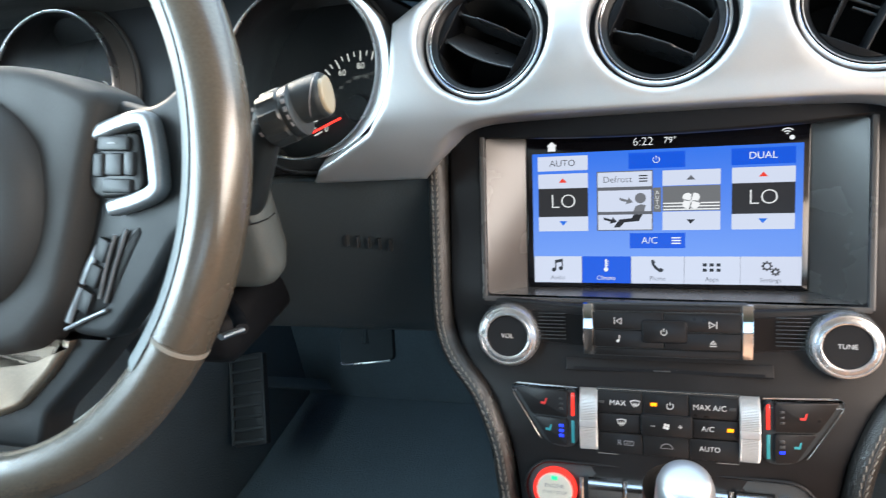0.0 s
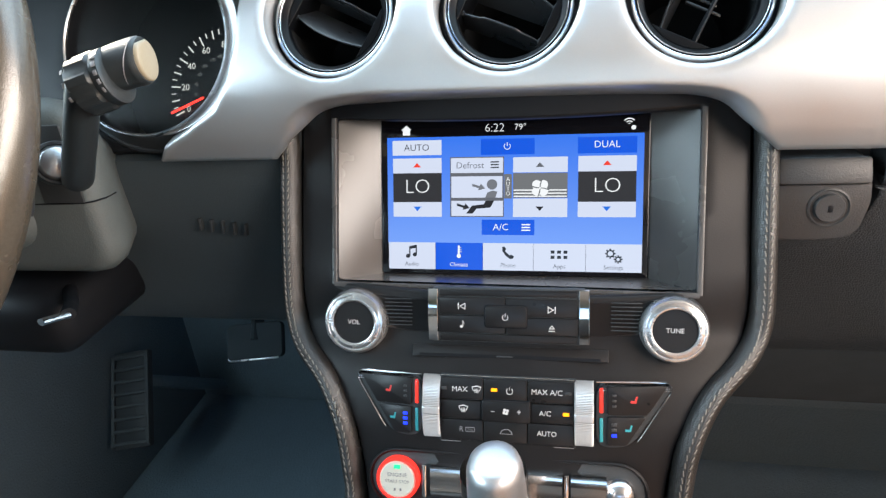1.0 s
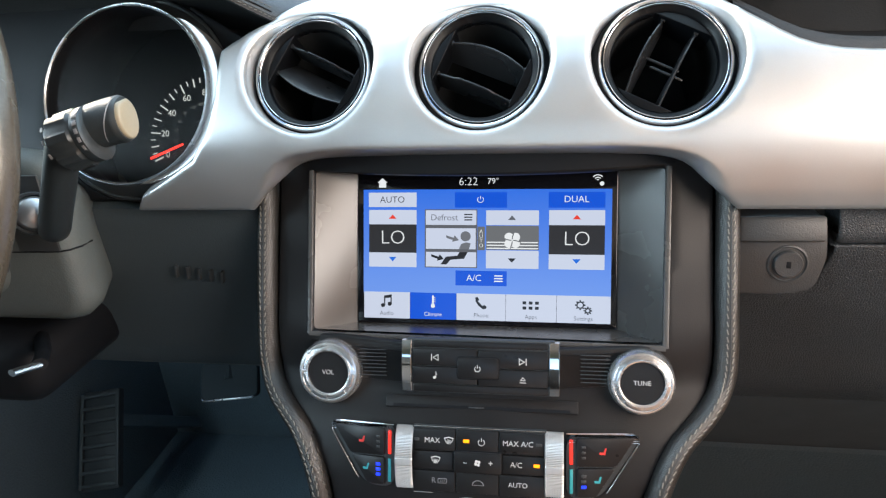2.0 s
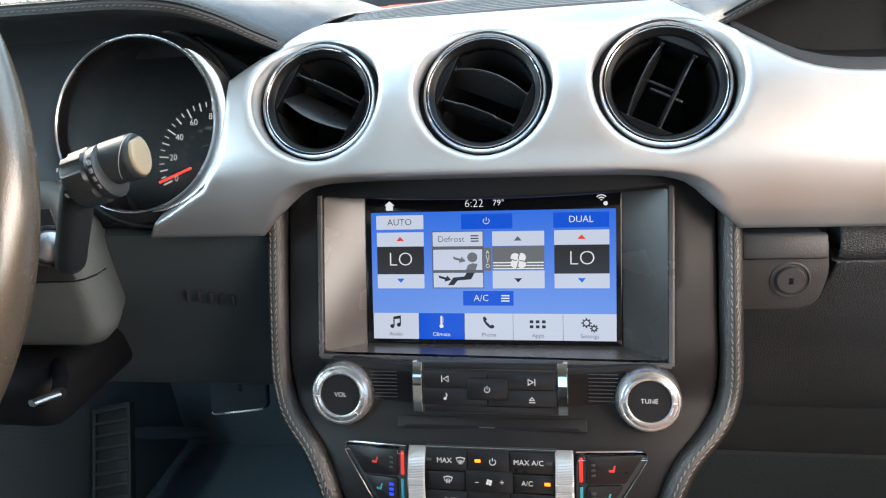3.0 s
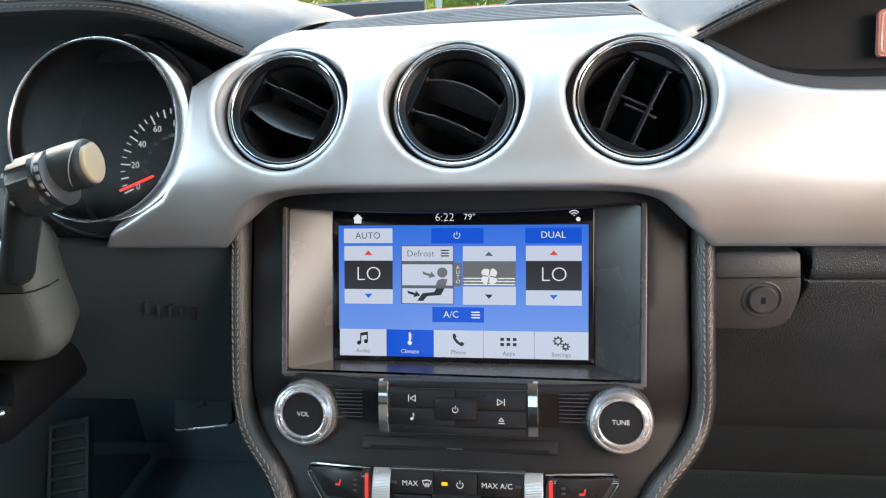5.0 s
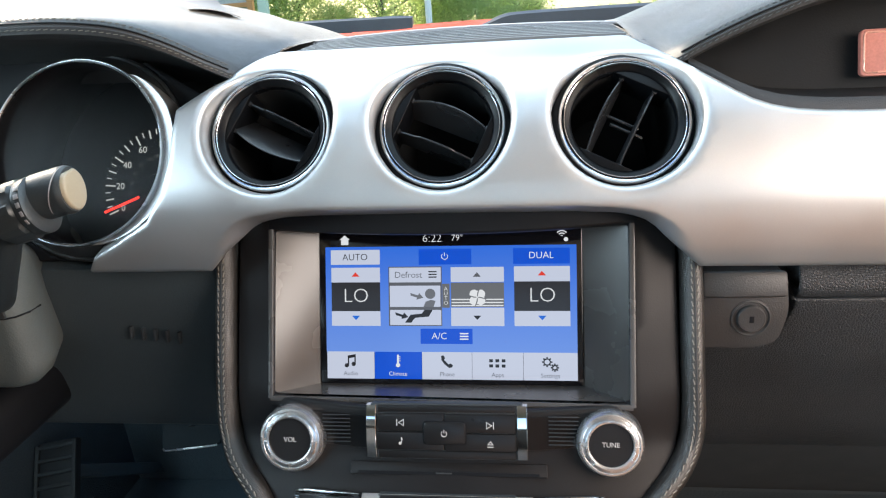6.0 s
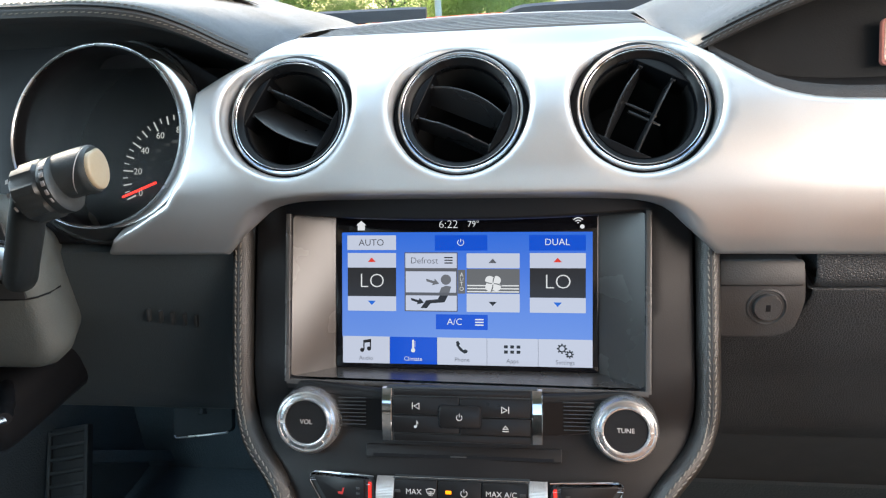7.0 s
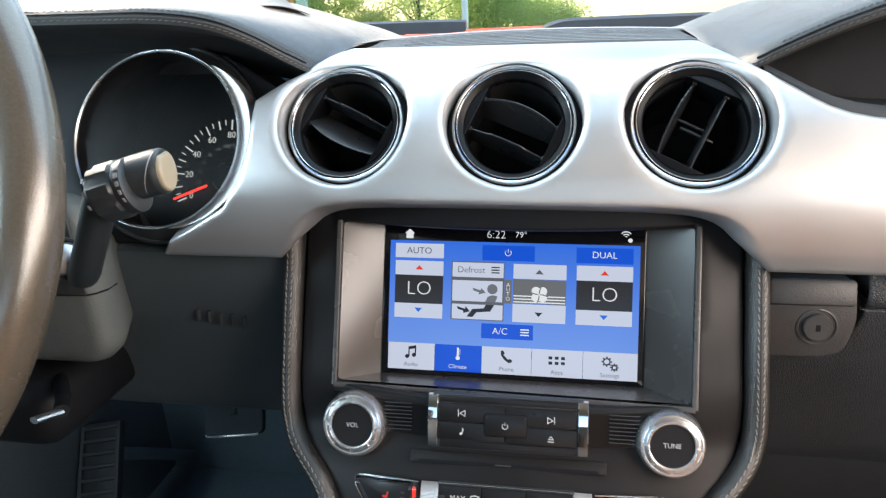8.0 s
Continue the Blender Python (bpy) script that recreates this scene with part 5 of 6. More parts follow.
part("spoke_back", prism(fillet(stem[::-1], 0.006), -0.050, -0.030, 0.005, 3), M_SPOKE_SKIN, wheel)

# ---- pedals ----
# brake pad and arm: bluish black, near the tone of the footwell
M_PAD_RUBBER = material("blue_black_pedal_rubber", (0.026, 0.036, 0.042), 0.9, grain=0.3)
M_PEDAL = material("worn_pedal_rubber", (0.040, 0.048, 0.052), 0.65, grain=0.3)
rest = thing("foot_rest", "dark ribbed foot rest on the footwell floor", "foot rest", pose(-0.6690, 0.378, 0.386, 90 - 39) @ pose(0, 0, 0, 0, 0, 11))
part("plate", prism(rounded(0.066, 0.155, 0.005), -0.012, -0.003, 0.002), M_DEEP, rest)
for i in range(8):
    part("rib", box(0.060, 0.0060, 0.005, 0.0015, Matrix.Translation((0, -0.0695 + 0.0198 * i, 0.0))), M_PEDAL, rest)
for sx in (-1, 1):
    part("border", box(0.0064, 0.148, 0.005, 0.0015, Matrix.Translation((sx * 0.031, 0, 0.0))), M_PEDAL, rest)
part("bracket", box(0.020, 0.020, 0.30, 0.002, Matrix.Translation((0.0, 0.03, -0.161))), M_CARPET, rest)
brake = thing("brake_pedal", "dark brake pedal with a bright metal lower edge", "pedal", pose(-0.420, 0.377, 0.510, 90 - 35) @ pose(0, 0, 0, 0, 0, 7))
part("pad", prism(rounded(0.088, 0.052, 0.008), -0.010, 0.0, 0.003), M_PAD_RUBBER, brake)
part("metal_edge", sweep(smooth_path([(-0.041, -0.0235, 0.001), (-0.038, -0.0262, 0.002), (-0.030, -0.027, 0.002), (0.030, -0.027, 0.002), (0.038, -0.0262, 0.002)], 5), circle(0.0016, 8), (0, 0, 1)), M_KNOB, brake, "bright metal edge")
part("arm", sweep([Vector((0, 0, -0.008)), Vector((0, 0.12, -0.03)), Vector((0, 0.24, -0.09))], circle(0.008, 10, 0.014), (0, 0, 1)), M_PAD_RUBBER, brake)

# ---- dash top: pads, stitched hood, grille ----
def dash_pad(name, label, stations, thread):
    ob = thing(name, label, "dashboard pad")
    rows, lips = [], []
    for x, ly, lz, zb in stations:
        r = 0.009
        lip = Vector((x, ly, lz))
        roll_pts = [(x, ly + 0.115, lz - 0.050), (x, ly + 0.092, lz - 0.036), (x, ly + 0.070, lz - 0.020), (x, ly + 0.022, lz - 0.013), (x, ly + 0.006, lz - 0.012), (x, ly - 0.001, lz - 0.009), (x, ly - 0.002, lz - 0.005), (x, ly + 0.001, lz - 0.001), (x, ly + 0.008, lz + 0.001)]
        for k in (0.15, 0.35, 0.6, 0.85, 1.0):
            y = ly + 0.012 + (0.25 - ly - 0.012) * k
            roll_pts.append((x, y, lz + 0.002 + (zb - lz - 0.002) * k))
        roll_pts += [(x, 0.34, zb - 0.002), (x, 0.44, zb - 0.012), (x, 0.54, zb - 0.03)]
        rows.append([Vector(p) for p in roll_pts])
        lips.append([Vector((x, ly + 0.0014, lz - 0.0008)), Vector((x, ly - 0.0012, lz - 0.0028)), Vector((x, ly - 0.0018, lz - 0.0068))])
    rows = [list(r) for r in zip(*[smooth_path(list(c), 4) for c in zip(*rows)])]
    part("skin", loft([r[6:] for r in rows]), M_PAD, ob)
    # same skin as the top; the shade below the edge is put into its colour
    part("shaded_under_face", loft([r[:7] for r in rows]), M_LIP, ob, "face under the stitched edge, darkened to paint in its shade")
    upper, middle, lower = (smooth_path([c[k] for c in lips], 60) for k in range(3))
    for line in (upper, lower):
        seam, walked = bmesh.new(), 0.0
        for n in range(1, len(line)):
            a, b = line[n - 1], line[n]
            walked += (b - a).length
            if walked > 0.0036 and b.y < 0.0990:
                walked = 0.0
                ahead = (b - a).normalized()
                side = (upper[n] - lower[n]).normalized()
                out = side.cross(ahead).normalized() * (1 if side.cross(ahead).y < 0 else -1)
                side = ahead.cross(out)
                bmesh.ops.create_cube(seam, size=1.0, matrix=Matrix.Translation(b + out * 0.0004) @ Matrix((side, ahead, out)).transposed().to_4x4() @ Matrix.Rotation(0.2, 4, "Z") @ Matrix.Diagonal((0.0004, 0.0024, 0.0004, 1)))
        part("stitching", seam, thread, ob)["kind"] = "stuff"
    part("seam", sweep([p for p in middle[::10] if p.y < 0.0995], circle(0.0006, 6), (0, -0.6, 1)), M_VENT, ob, "dark seam line")
    return ob


dash_pad("instrument_hood", "black leather-look instrument hood with double stitching over the gauges", [(-0.1305, 0.165, 1.0165, 1.0180), (-0.1375, 0.115, 1.0105, 1.0195), (-0.1475, 0.088, 1.0200, 1.0240), (-0.165, 0.068, 1.0345, 1.0315), (-0.185, 0.055, 1.0445, 1.0385), (-0.215, 0.048, 1.0495, 1.0465), (-0.255, 0.044, 1.0510, 1.0590), (-0.36, 0.042, 1.0530, 1.0720), (-0.47, 0.045, 1.0530, 1.0780), (-0.58, 0.055, 1.045, 1.074), (-0.66, 0.075, 1.030, 1.060), (-0.72, 0.11, 1.020, 1.03)], M_LITTHREAD)
dash_pad("passenger_dash_pad", "black leather-look dashboard pad with double stitching", [(0.1285, 0.175, 1.0115, 1.0178), (0.1325, 0.140, 1.0060, 1.0182), (0.1385, 0.115, 1.0030, 1.0188), (0.147, 0.1005, 1.0080, 1.0215), (0.158, 0.098, 1.0140, 1.0255), (0.176, 0.096, 1.0225, 1.0320), (0.194, 0.094, 1.0300, 1.0375), (0.225, 0.092, 1.0400, 1.0450), (0.27, 0.090, 1.0470, 1.0520), (0.36, 0.090, 1.0520, 1.0580), (0.48, 0.092, 1.0520, 1.0580), (0.60, 0.10, 1.045, 1.05), (0.72, 0.13, 1.03, 1.035)], M_SHADEDTHREAD)
M_COVER = leather("smooth_dashboard_top", (0.060, 0.060, 0.060), 0.26, 0.0011, 0.1)
cover_skin = M_COVER.node_tree.nodes["Principled BSDF"]
cover_skin.inputs["Sheen Weight"].default_value, cover_skin.inputs["Sheen Roughness"].default_value = 0.6, 0.3
top = part("dashboard_cover", loft([[Vector((x, y, z - 0.0040 * (x / 0.132) ** 2)) for x in np.linspace(-0.132, 0.132, 23)] for y, z in ((0.252, 1.010), (0.2530, 1.0202), (0.2560, 1.0218), (0.262, 1.0224), (0.30, 1.0205), (0.40, 1.014), (0.50, 1.001), (0.60, 0.982))]), M_COVER)
tagged(top, "black dashboard top behind the speaker grille", "dashboard top")
paper = thing("paper_sheet", "pale sheet of paper lying on the dashboard pad", "paper")
near, far = (Vector((-0.2230, 0.2219, 1.0517)), Vector((-0.1905, 0.2475, 1.0425))), (Vector((-0.277, 0.314, 1.0656)), Vector((-0.248, 0.332, 1.0592)))
rows = [[near[0].lerp(near[1], u).lerp(far[0].lerp(far[1], u), v) + Vector((0, 0, 0.0025 * math.sin(math.pi * u) - 0.003 * math.sin(math.pi * v))) for u in np.linspace(0, 1, 10)] for v in np.linspace(0, 1, 10)]
rows = [r + [p - Vector((0, 0, 0.0006)) for p in reversed(r)] + r[:1] for r in rows]
part("sheet", loft(rows, cap=True), material("grey_white_paper", (0.26, 0.25, 0.24), 0.7, vary=0.06), paper)
grille = thing("defroster_grille", "black slotted grille across the dashboard top", "grille")
part("backing", loft([[Vector((x, y, z)) for y, z in ((0.2545, 0.964), (0.2545, top_z), (0.2575, top_z), (0.2575, 0.964), (0.2545, 0.964))] for x, top_z in ((-0.18, 1.0200), (-0.137, 1.0188), (-0.126, 1.0180), (0.0, 1.0170), (0.18, 1.0160))], cap=True), M_PAD, grille)
part("tray", box(0.290, 0.094, 0.004, 0.0015, Matrix.Translation((0, 0.210, 1.0070))), M_VENT, grille)
for sx in (-1, 1):
    part("end_wall", loft([[Vector((sx * (0.1245 + 0.012 * k), y, z - 0.006 * k)) for k in (0, 0.3, 1)] for y, z in ((0.160, 1.0120), (0.19, 1.0135), (0.22, 1.0155), (0.2535, 1.0172))]), M_PAD, grille, "soft shoulder beside the slats")
for k in range(8):
    y, z, bow = 0.169 + k * 0.0108, 1.0122 + 0.00064 * k, 0.0020 + 0.0002 * k
    part("slat", loft([[Vector((x, y + dy, z + dz - bow * (x / 0.124) ** 2)) for dy, dz in ((-0.0030, -0.004), (-0.0030, 0.0036), (-0.0026, 0.004), (0.0026, 0.004), (0.0030, 0.0036), (0.0030, -0.004), (-0.0030, -0.004))] for x in np.linspace(-0.124, 0.124, 13)], cap=True), M_GRILLE, grille)

# dark insert over the glove box, with its badge plate
insert = thing("passenger_insert", "matt black recessed dashboard insert above the glove box", "dashboard insert")
rows = []
for x in np.linspace(0.151, 0.62, 40):
    s = float(np.interp(x, [0.138, 0.148, 0.157, 0.166, 0.174, 0.183, 0.193, 0.205, 0.220, 0.239, 0.62], [0.159, 0.147, 0.137, 0.129, 0.1222, 0.1163, 0.112, 0.109, 0.1073, 0.1065, 0.1065]))
    e = PANEL(x, s, 0.004)
    topz = float(np.interp(x, [0.13, 0.147, 0.158, 0.176, 0.194, 0.225, 0.27, 0.62], [0.994, 0.997, 1.004, 1.012, 1.019, 1.026, 1.030, 1.030]))
    topz = max(topz, e.z + 0.004)
    back = Vector((x, max(0.112, e.y + 0.012), e.z + 0.006))
    rows.append([e + Vector((0, 0.002, -0.004)), e + Vector((0, 0.004, 0.003)), e + Vector((0, 0.009, 0.006)), e + Vector((0, 0.012, 0.004)), back, Vector((x, 0.120, (topz + back.z) / 2)), Vector((x, 0.135, topz + 0.004)), Vector((x, 0.15, topz + 0.006))])
part("insert_skin", loft([r[3:] for r in rows]), M_INSERT, insert)
part("border_lip", loft([r[:4] for r in rows]), M_LIP, insert, "smooth dark lip along the silver trim")
badge = thing("badge_plate", "pale red framed badge plate on the dashboard insert", "badge", pose(0.289, 0.1105, 0.997, 90 - 18))
M_BADGE = material("badge_print", (0.42, 0.16, 0.13), 0.35, vary=0.2)
part("plate", prism(rounded(0.070, 0.028, 0.003), -0.002, 0.001, 0.0006), M_BADGE, badge)
part("rim", sweep([Vector((x, y, 0.001)) for x, y in rounded(0.066, 0.024, 0.002)], circle(0.0006, 8), (0, 0, 1), closed=True), material("badge_rim", (0.62, 0.34, 0.27), 0.3, metal=0.3), badge)
part("emblem", prism([(-0.016, -0.002), (-0.010, 0.004), (0.0, 0.003), (0.010, 0.006), (0.017, 0.002), (0.008, -0.001), (0.004, -0.006), (-0.006, -0.003), (-0.011, -0.007)], 0.001, 0.0018, 0.0003), material("badge_emblem", (0.60, 0.40, 0.33), 0.4), badge)

# ---- glove box, latch block and knee panels ----
M_DOOR = leather("grained_glove_box_skin", (0.026, 0.030, 0.034), 0.44, 0.0018, 0.7)
glove = thing("glove_box", "black grained glove box door under the silver trim", "glove box")
DOOR = profile_surface([(0.64, 0.150), (0.72, 0.105), (0.80, 0.0775), (0.83, 0.0690), (0.8540, 0.0634), (0.8590, 0.0604), (0.8635, 0.0594), (0.8690, 0.0602), (0.8760, 0.0640), (0.886, 0.0710)])
notch = fillet([(0.2175, 0.8560), (0.2180, 0.850), (0.2110, 0.8210), (0.150, 0.8210)], 0.010, 8)
door = [(x, DOOR.along(z)) for x, z in notch + [(0.150, 0.645), (0.62, 0.645), (0.62, 0.8560)]]
part("door", sheet(door, [], DOOR, step=0.008, edge=0.0012, back=0.03), M_DOOR, glove)
band = [(x, DOOR.along(z)) for x, z in ((0.2172, 0.884), (0.2175, 0.8568), (0.62, 0.8568), (0.62, 0.884))]
part("upper_band", sheet(band, [], DOOR, step=0.008, edge=0.0012, back=0.03), M_DOOR, glove, "grained rounded upper edge of the door")
latch = thing("glove_box_latch", "dark plastic latch block with a key lock under the silver trim", "latch")
block = fillet([(0.158, 0.874), (0.2105, 0.874), (0.2130, 0.848), (0.2075, 0.829), (0.196, 0.8245), (0.158, 0.8245)], 0.006)
low = prism([(x, z) for x, z in block][::-1], -0.030, 0.0, 0.0015)
low.transform(Matrix(((1, 0, 0, 0), (0, 0.12, -1, 0.0605 - 0.104), (0, 1, 0, 0), (0, 0, 0, 1))))
part("block", low, M_LATCH, latch)
part("upper_lip", box(0.0505, 0.012, 0.0165, 0.0025, Matrix.Translation((0.1845, 0.0625, 0.8665)) @ Matrix.Rotation(-0.38, 4, "X")), M_LATCH, latch, "grained upper lip of the latch")
part("lower_edge", sweep([Vector((0.159, 0.0592, 0.8236)), Vector((0.185, 0.0590, 0.8234)), Vector((0.2050, 0.0590, 0.8268))], circle(0.0008, 8), (0, -1, 0)), M_LATCH, latch)
lock = part("lock_barrel", lathe([(0.0001, 0.0022), (0.0080, 0.0022), (0.0087, 0.0014), (0.0090, -0.0015), (0.0098, -0.0012), (0.0112, 0.0006), (0.0122, 0.0003), (0.0126, -0.004)], 40), M_LATCH, latch, m=pose(0.190, 0.0575, 0.8448, 90 - 7))
part("keyhole", box(0.0030, 0.0046, 0.002, 0.0004, Matrix.Translation((0, 0, 0.0014))), M_VENT, lock)
foot = thing("passenger_footwell_panel", "black footwell panel below the glove box", "footwell panel")
for nm, section, mat in (("panel", ((0.085, 0.878), (0.082, 0.82), (0.115, 0.70), (0.16, 0.62)), M_DEEP), ("lower_carpet", ((0.158, 0.622), (0.19, 0.59), (0.30, 0.50), (0.42, 0.30)), M_CARPET)):
    part(nm, loft([[Vector((x, y, z)) for y, z in section] for x in np.linspace(0.10, 0.72, 6)]), mat, foot)

M_KNEE = material("dark_knee_plastic", (0.044, 0.058, 0.066), 0.55, grain=0.4, grain_size=0.0012, spec=0.35)
knee = thing("knee_panel", "black plastic knee panel under the instrument cluster", "knee panel")
rows = [[Vector((x, y, z)) for y, z in ((0.085, 0.888), (0.064, 0.884), (0.062, 0.872), (0.066, 0.85), (0.072, 0.82), (0.079, 0.79), (0.085, 0.755), (0.088, 0.736), (0.096, 0.729), (0.13, 0.731))] for x in np.linspace(-0.70, -0.150, 24)]
part("panel", loft(rows), M_KNEE, knee)
for k in range(5):
    part("slot", box(0.0022, 0.004, 0.010, 0.0006, Matrix.Translation((-0.2385 + 0.0092 * k, 0.0675, 0.832 - 0.0012 * k)) @ Matrix.Rotation(0.15, 4, "Y")), M_DEEP, knee)
side = part("console_side", loft([[Vector((sx * x, y, z)) for x, y, z in ((0.146, 0.07, 0.90), (0.146, 0.05, 0.80), (0.125, 0.02, 0.72), (0.115, 0.0, 0.60), (0.14, 0.0, 0.40), (0.16, 0.0, 0.20))] + [] for sx in (-1,)] + [[Vector((-x, y, z)) for x, y, z in ((0.146, 0.20, 0.90), (0.146, 0.20, 0.80), (0.135, 0.20, 0.72), (0.125, 0.2, 0.60), (0.15, 0.2, 0.40), (0.16, 0.2, 0.20))], [Vector((-x, 0.50, z)) for x, z in ((0.146, 0.90), (0.146, 0.80), (0.14, 0.72), (0.14, 0.60), (0.15, 0.40), (0.16, 0.20))]]), M_DEEP)
tagged(side, "black side of the console in the driver's footwell", "console side")
other = copy_thing(side, Matrix.Identity(4))
other.data = side.data.copy()
other.data.transform(Matrix.Diagonal((-1, 1, 1, 1)))
tagged(other, "black side of the console in the passenger's footwell")

# ---- the cabin round the camera ----
def slab(name, x0, x1, y0, y1, z0, z1, mat, label, category):
    ob = part(name, box(x1 - x0, y1 - y0, z1 - z0, 0.004, Matrix.Translation(((x0 + x1) / 2, (y0 + y1) / 2, (z0 + z1) / 2))), mat)
    return tagged(ob, label, category, kind="structure")


slab("floor", -0.76, 0.76, -1.5, 0.66, 0.16, 0.20, M_CARPET, "dark grey carpet floor of the car", "floor")
slab("wall_firewall", -0.76, 0.76, 0.62, 0.66, 0.20, 0.985, M_CARPET, "dark grey carpeted firewall in the footwell", "wall")
slab("wall_rear", -0.76, 0.76, -1.5, -1.45, 0.20, 1.05, M_SEAT, "dark rear seat back closing the cabin", "wall")
for sx, nm in ((-1, "driver"), (1, "passenger")):
    a, b = sorted((sx * 0.72, sx * 0.78))
    # passenger card out of view, its tan chosen to throw warm light on the dash
    slab("wall_" + nm + "_door", a, b, -1.5, 0.66, 0.20, 0.98, M_CARPET if sx < 0 else M_TAN, "dark grey door card below the side window" if sx < 0 else "unseen door card, made tan to bounce warm light", "door")
    slab("wall_" + nm + "_rear_pillar", a, b, -1.5, -0.95, 0.98, 1.34, M_HEAD, "grey trim of the rear pillar", "pillar")
    pillar = part("pillar_" + nm, sweep([Vector((sx * 0.70, 0.62, 0.98)), Vector((sx * 0.66, 0.20, 1.19)), Vector((sx * 0.60, -0.16, 1.36))], circle(0.04, 10, 0.03), (0, 0.4, 1)), M_HEAD)
    tagged(pillar, "grey windscreen pillar trim", "pillar", kind="structure")
slab("ceiling", -0.76, 0.76, -1.5, -0.12, 1.34, 1.38, M_HEAD, "grey headliner", "ceiling")
for sx in (-1, 1):
    # passenger seat out of view, tan for the same warm bounce
    M_S = M_SEAT if sx < 0 else M_TAN
    seat = thing("front_seat", "black leather front seat" if sx < 0 else "unseen front seat, made tan to bounce warm light", "seat", pose(sx * 0.38, -0.72, 0.10), "front seats")
    part("cushion", box(0.50, 0.50, 0.20, 0.06, Matrix.Translation((0, 0.02, 0.20)), 4), M_S, seat)
    part("backrest", box(0.50, 0.16, 0.62, 0.06, Matrix.Translation((0, -0.30, 0.56)) @ Matrix.Rotation(-0.3, 4, "X").inverted(), 4), M_S, seat)
    part("headrest", box(0.26, 0.09, 0.17, 0.035, Matrix.Translation((0, -0.42, 0.97)), 4), M_S, seat)

# windscreen
M_PANE = bpy.data.materials.new("windscreen_glass")
M_PANE.use_nodes = True
pn, pl = M_PANE.node_tree.nodes, M_PANE.node_tree.links
clear, shine, both = pn.new("ShaderNodeBsdfTransparent"), pn.new("ShaderNodeBsdfGlossy"), pn.new("ShaderNodeMixShader")
both.inputs[0].default_value = 0.05
clear.inputs["Color"].default_value, shine.inputs["Roughness"].default_value = (0.93, 0.96, 0.94, 1), 0.02
for a, b in ((clear.outputs[0], both.inputs[1]), (shine.outputs[0], both.inputs[2]), (both.outputs[0], pn["Material Output"].inputs["Surface"])):
    pl.new(a, b)
screen_rows = [[Vector((x, y + 0.06 * (1 - (x / 0.7) ** 2), z)) for x in np.linspace(-0.69 + k * 0.09, 0.69 - k * 0.09, 13)] for y, z, k in ((0.56, 0.985, 0), (0.33, 1.11, 0.4), (0.10, 1.235, 0.75), (-0.12, 1.345, 1))]
pane = part("windscreen", loft(screen_rows), M_PANE)
pane.visible_shadow = False
tagged(pane, "clear raked windscreen", "windscreen", kind="structure")

# ---- outside ----
hood = part("bonnet", loft([[Vector((x, y, z - 0.10 * abs(x / 0.8) ** 3)) for x in np.linspace(-0.8, 0.8, 21)] for y, z in ((0.72, 0.974), (0.80, 0.9945), (0.95, 1.0025), (1.15, 1.0005), (1.4, 0.984), (1.7, 0.93), (1.95, 0.84), (2.0, 0.74))]), M_ORANGE)
tagged(hood, "orange car bonnet beyond the windscreen", "bonnet")

# wipers and bonnet details
# blade colour lifted to paint in the pale grazing light on it
M_WIPER = material("lightened_wiper_plastic", (0.060, 0.066, 0.076), 0.5, grain=0.2)


def wiper(line, label, thick=1.0):
    w = thing("wiper", label, "wiper", group="wipers")
    path = smooth_path([(x, 0.645 + 0.012 * k / len(line), z) for k, (x, z) in enumerate(line)], 6)
    part("blade", sweep(path, [(a * thick, b * thick) for a, b in ((-0.009, -0.005), (0.008, -0.005), (0.003, 0.005), (-0.006, 0.0045))], (0, -0.3, 1), sizes=list(np.interp(np.linspace(0, 1, len(path)), [0, 0.2, 0.9, 1.0], [0.4, 0.95, 1.0, 0.85]))), M_WIPER, w)
    part("arm", sweep([Vector((x, 0.685 - 0.01 * k, z - 0.006)) for k, (x, z) in enumerate(line[:3])], circle(0.006, 8), (0, 0, 1)), M_RUBBER, w)
    return w


wiper(((-0.42, 1.0185), (-0.30, 1.0210), (-0.20, 1.0202), (-0.105, 1.0190)), "black wiper at rest below the windscreen", 1.45)
wiper(((-0.008, 1.003), (0.012, 1.006), (0.032, 1.0115), (0.056, 1.0128), (0.11, 1.0130), (0.20, 1.0125), (0.30, 1.0115)), "broad black wiper at rest beside the cowl", 1.7)
nozzle = part("washer_nozzle", lathe([(0.022, -0.01), (0.020, 0.002), (0.012, 0.009), (0.0001, 0.011)], 24), M_RUBBER, m=pose(-0.04, 0.75, 0.993))
tagged(nozzle, "dark washer nozzle bump on the orange bonnet", "washer nozzle")
cowl = part("cowl", box(1.3, 0.10, 0.012, 0.004, Matrix.Translation((0, 0.66, 0.985))), M_RUBBER)
tagged(cowl, "black cowl between windscreen and bonnet", "cowl")

FALL = 0.043


def terrain(x, y):
    return -FALL * max(0.0, y - 4.0)


M_GRASS = material("grass_ground", (0.08, 0.11, 0.035), 0.95, grain=0.6, grain_size=0.05, vary=0.4)
ground = part("ground", loft([[Vector((x, y, terrain(x, y))) for x in (-900, -60, -10, 0, 10, 60, 900)] for y in (-300, -5, 4, 30, 120, 400, 1500)]), M_GRASS)
tagged(ground, "grassy ground sloping away from the car", "ground", kind="structure")

M_LEAF = material("summer_leaves", (0.28, 0.34, 0.13), 0.6, vary=0.3, grain_size=0.2)
ln, ll = M_LEAF.node_tree.nodes, M_LEAF.node_tree.links
glow, blend = ln.new("ShaderNodeBsdfTranslucent"), ln.new("ShaderNodeMixShader")
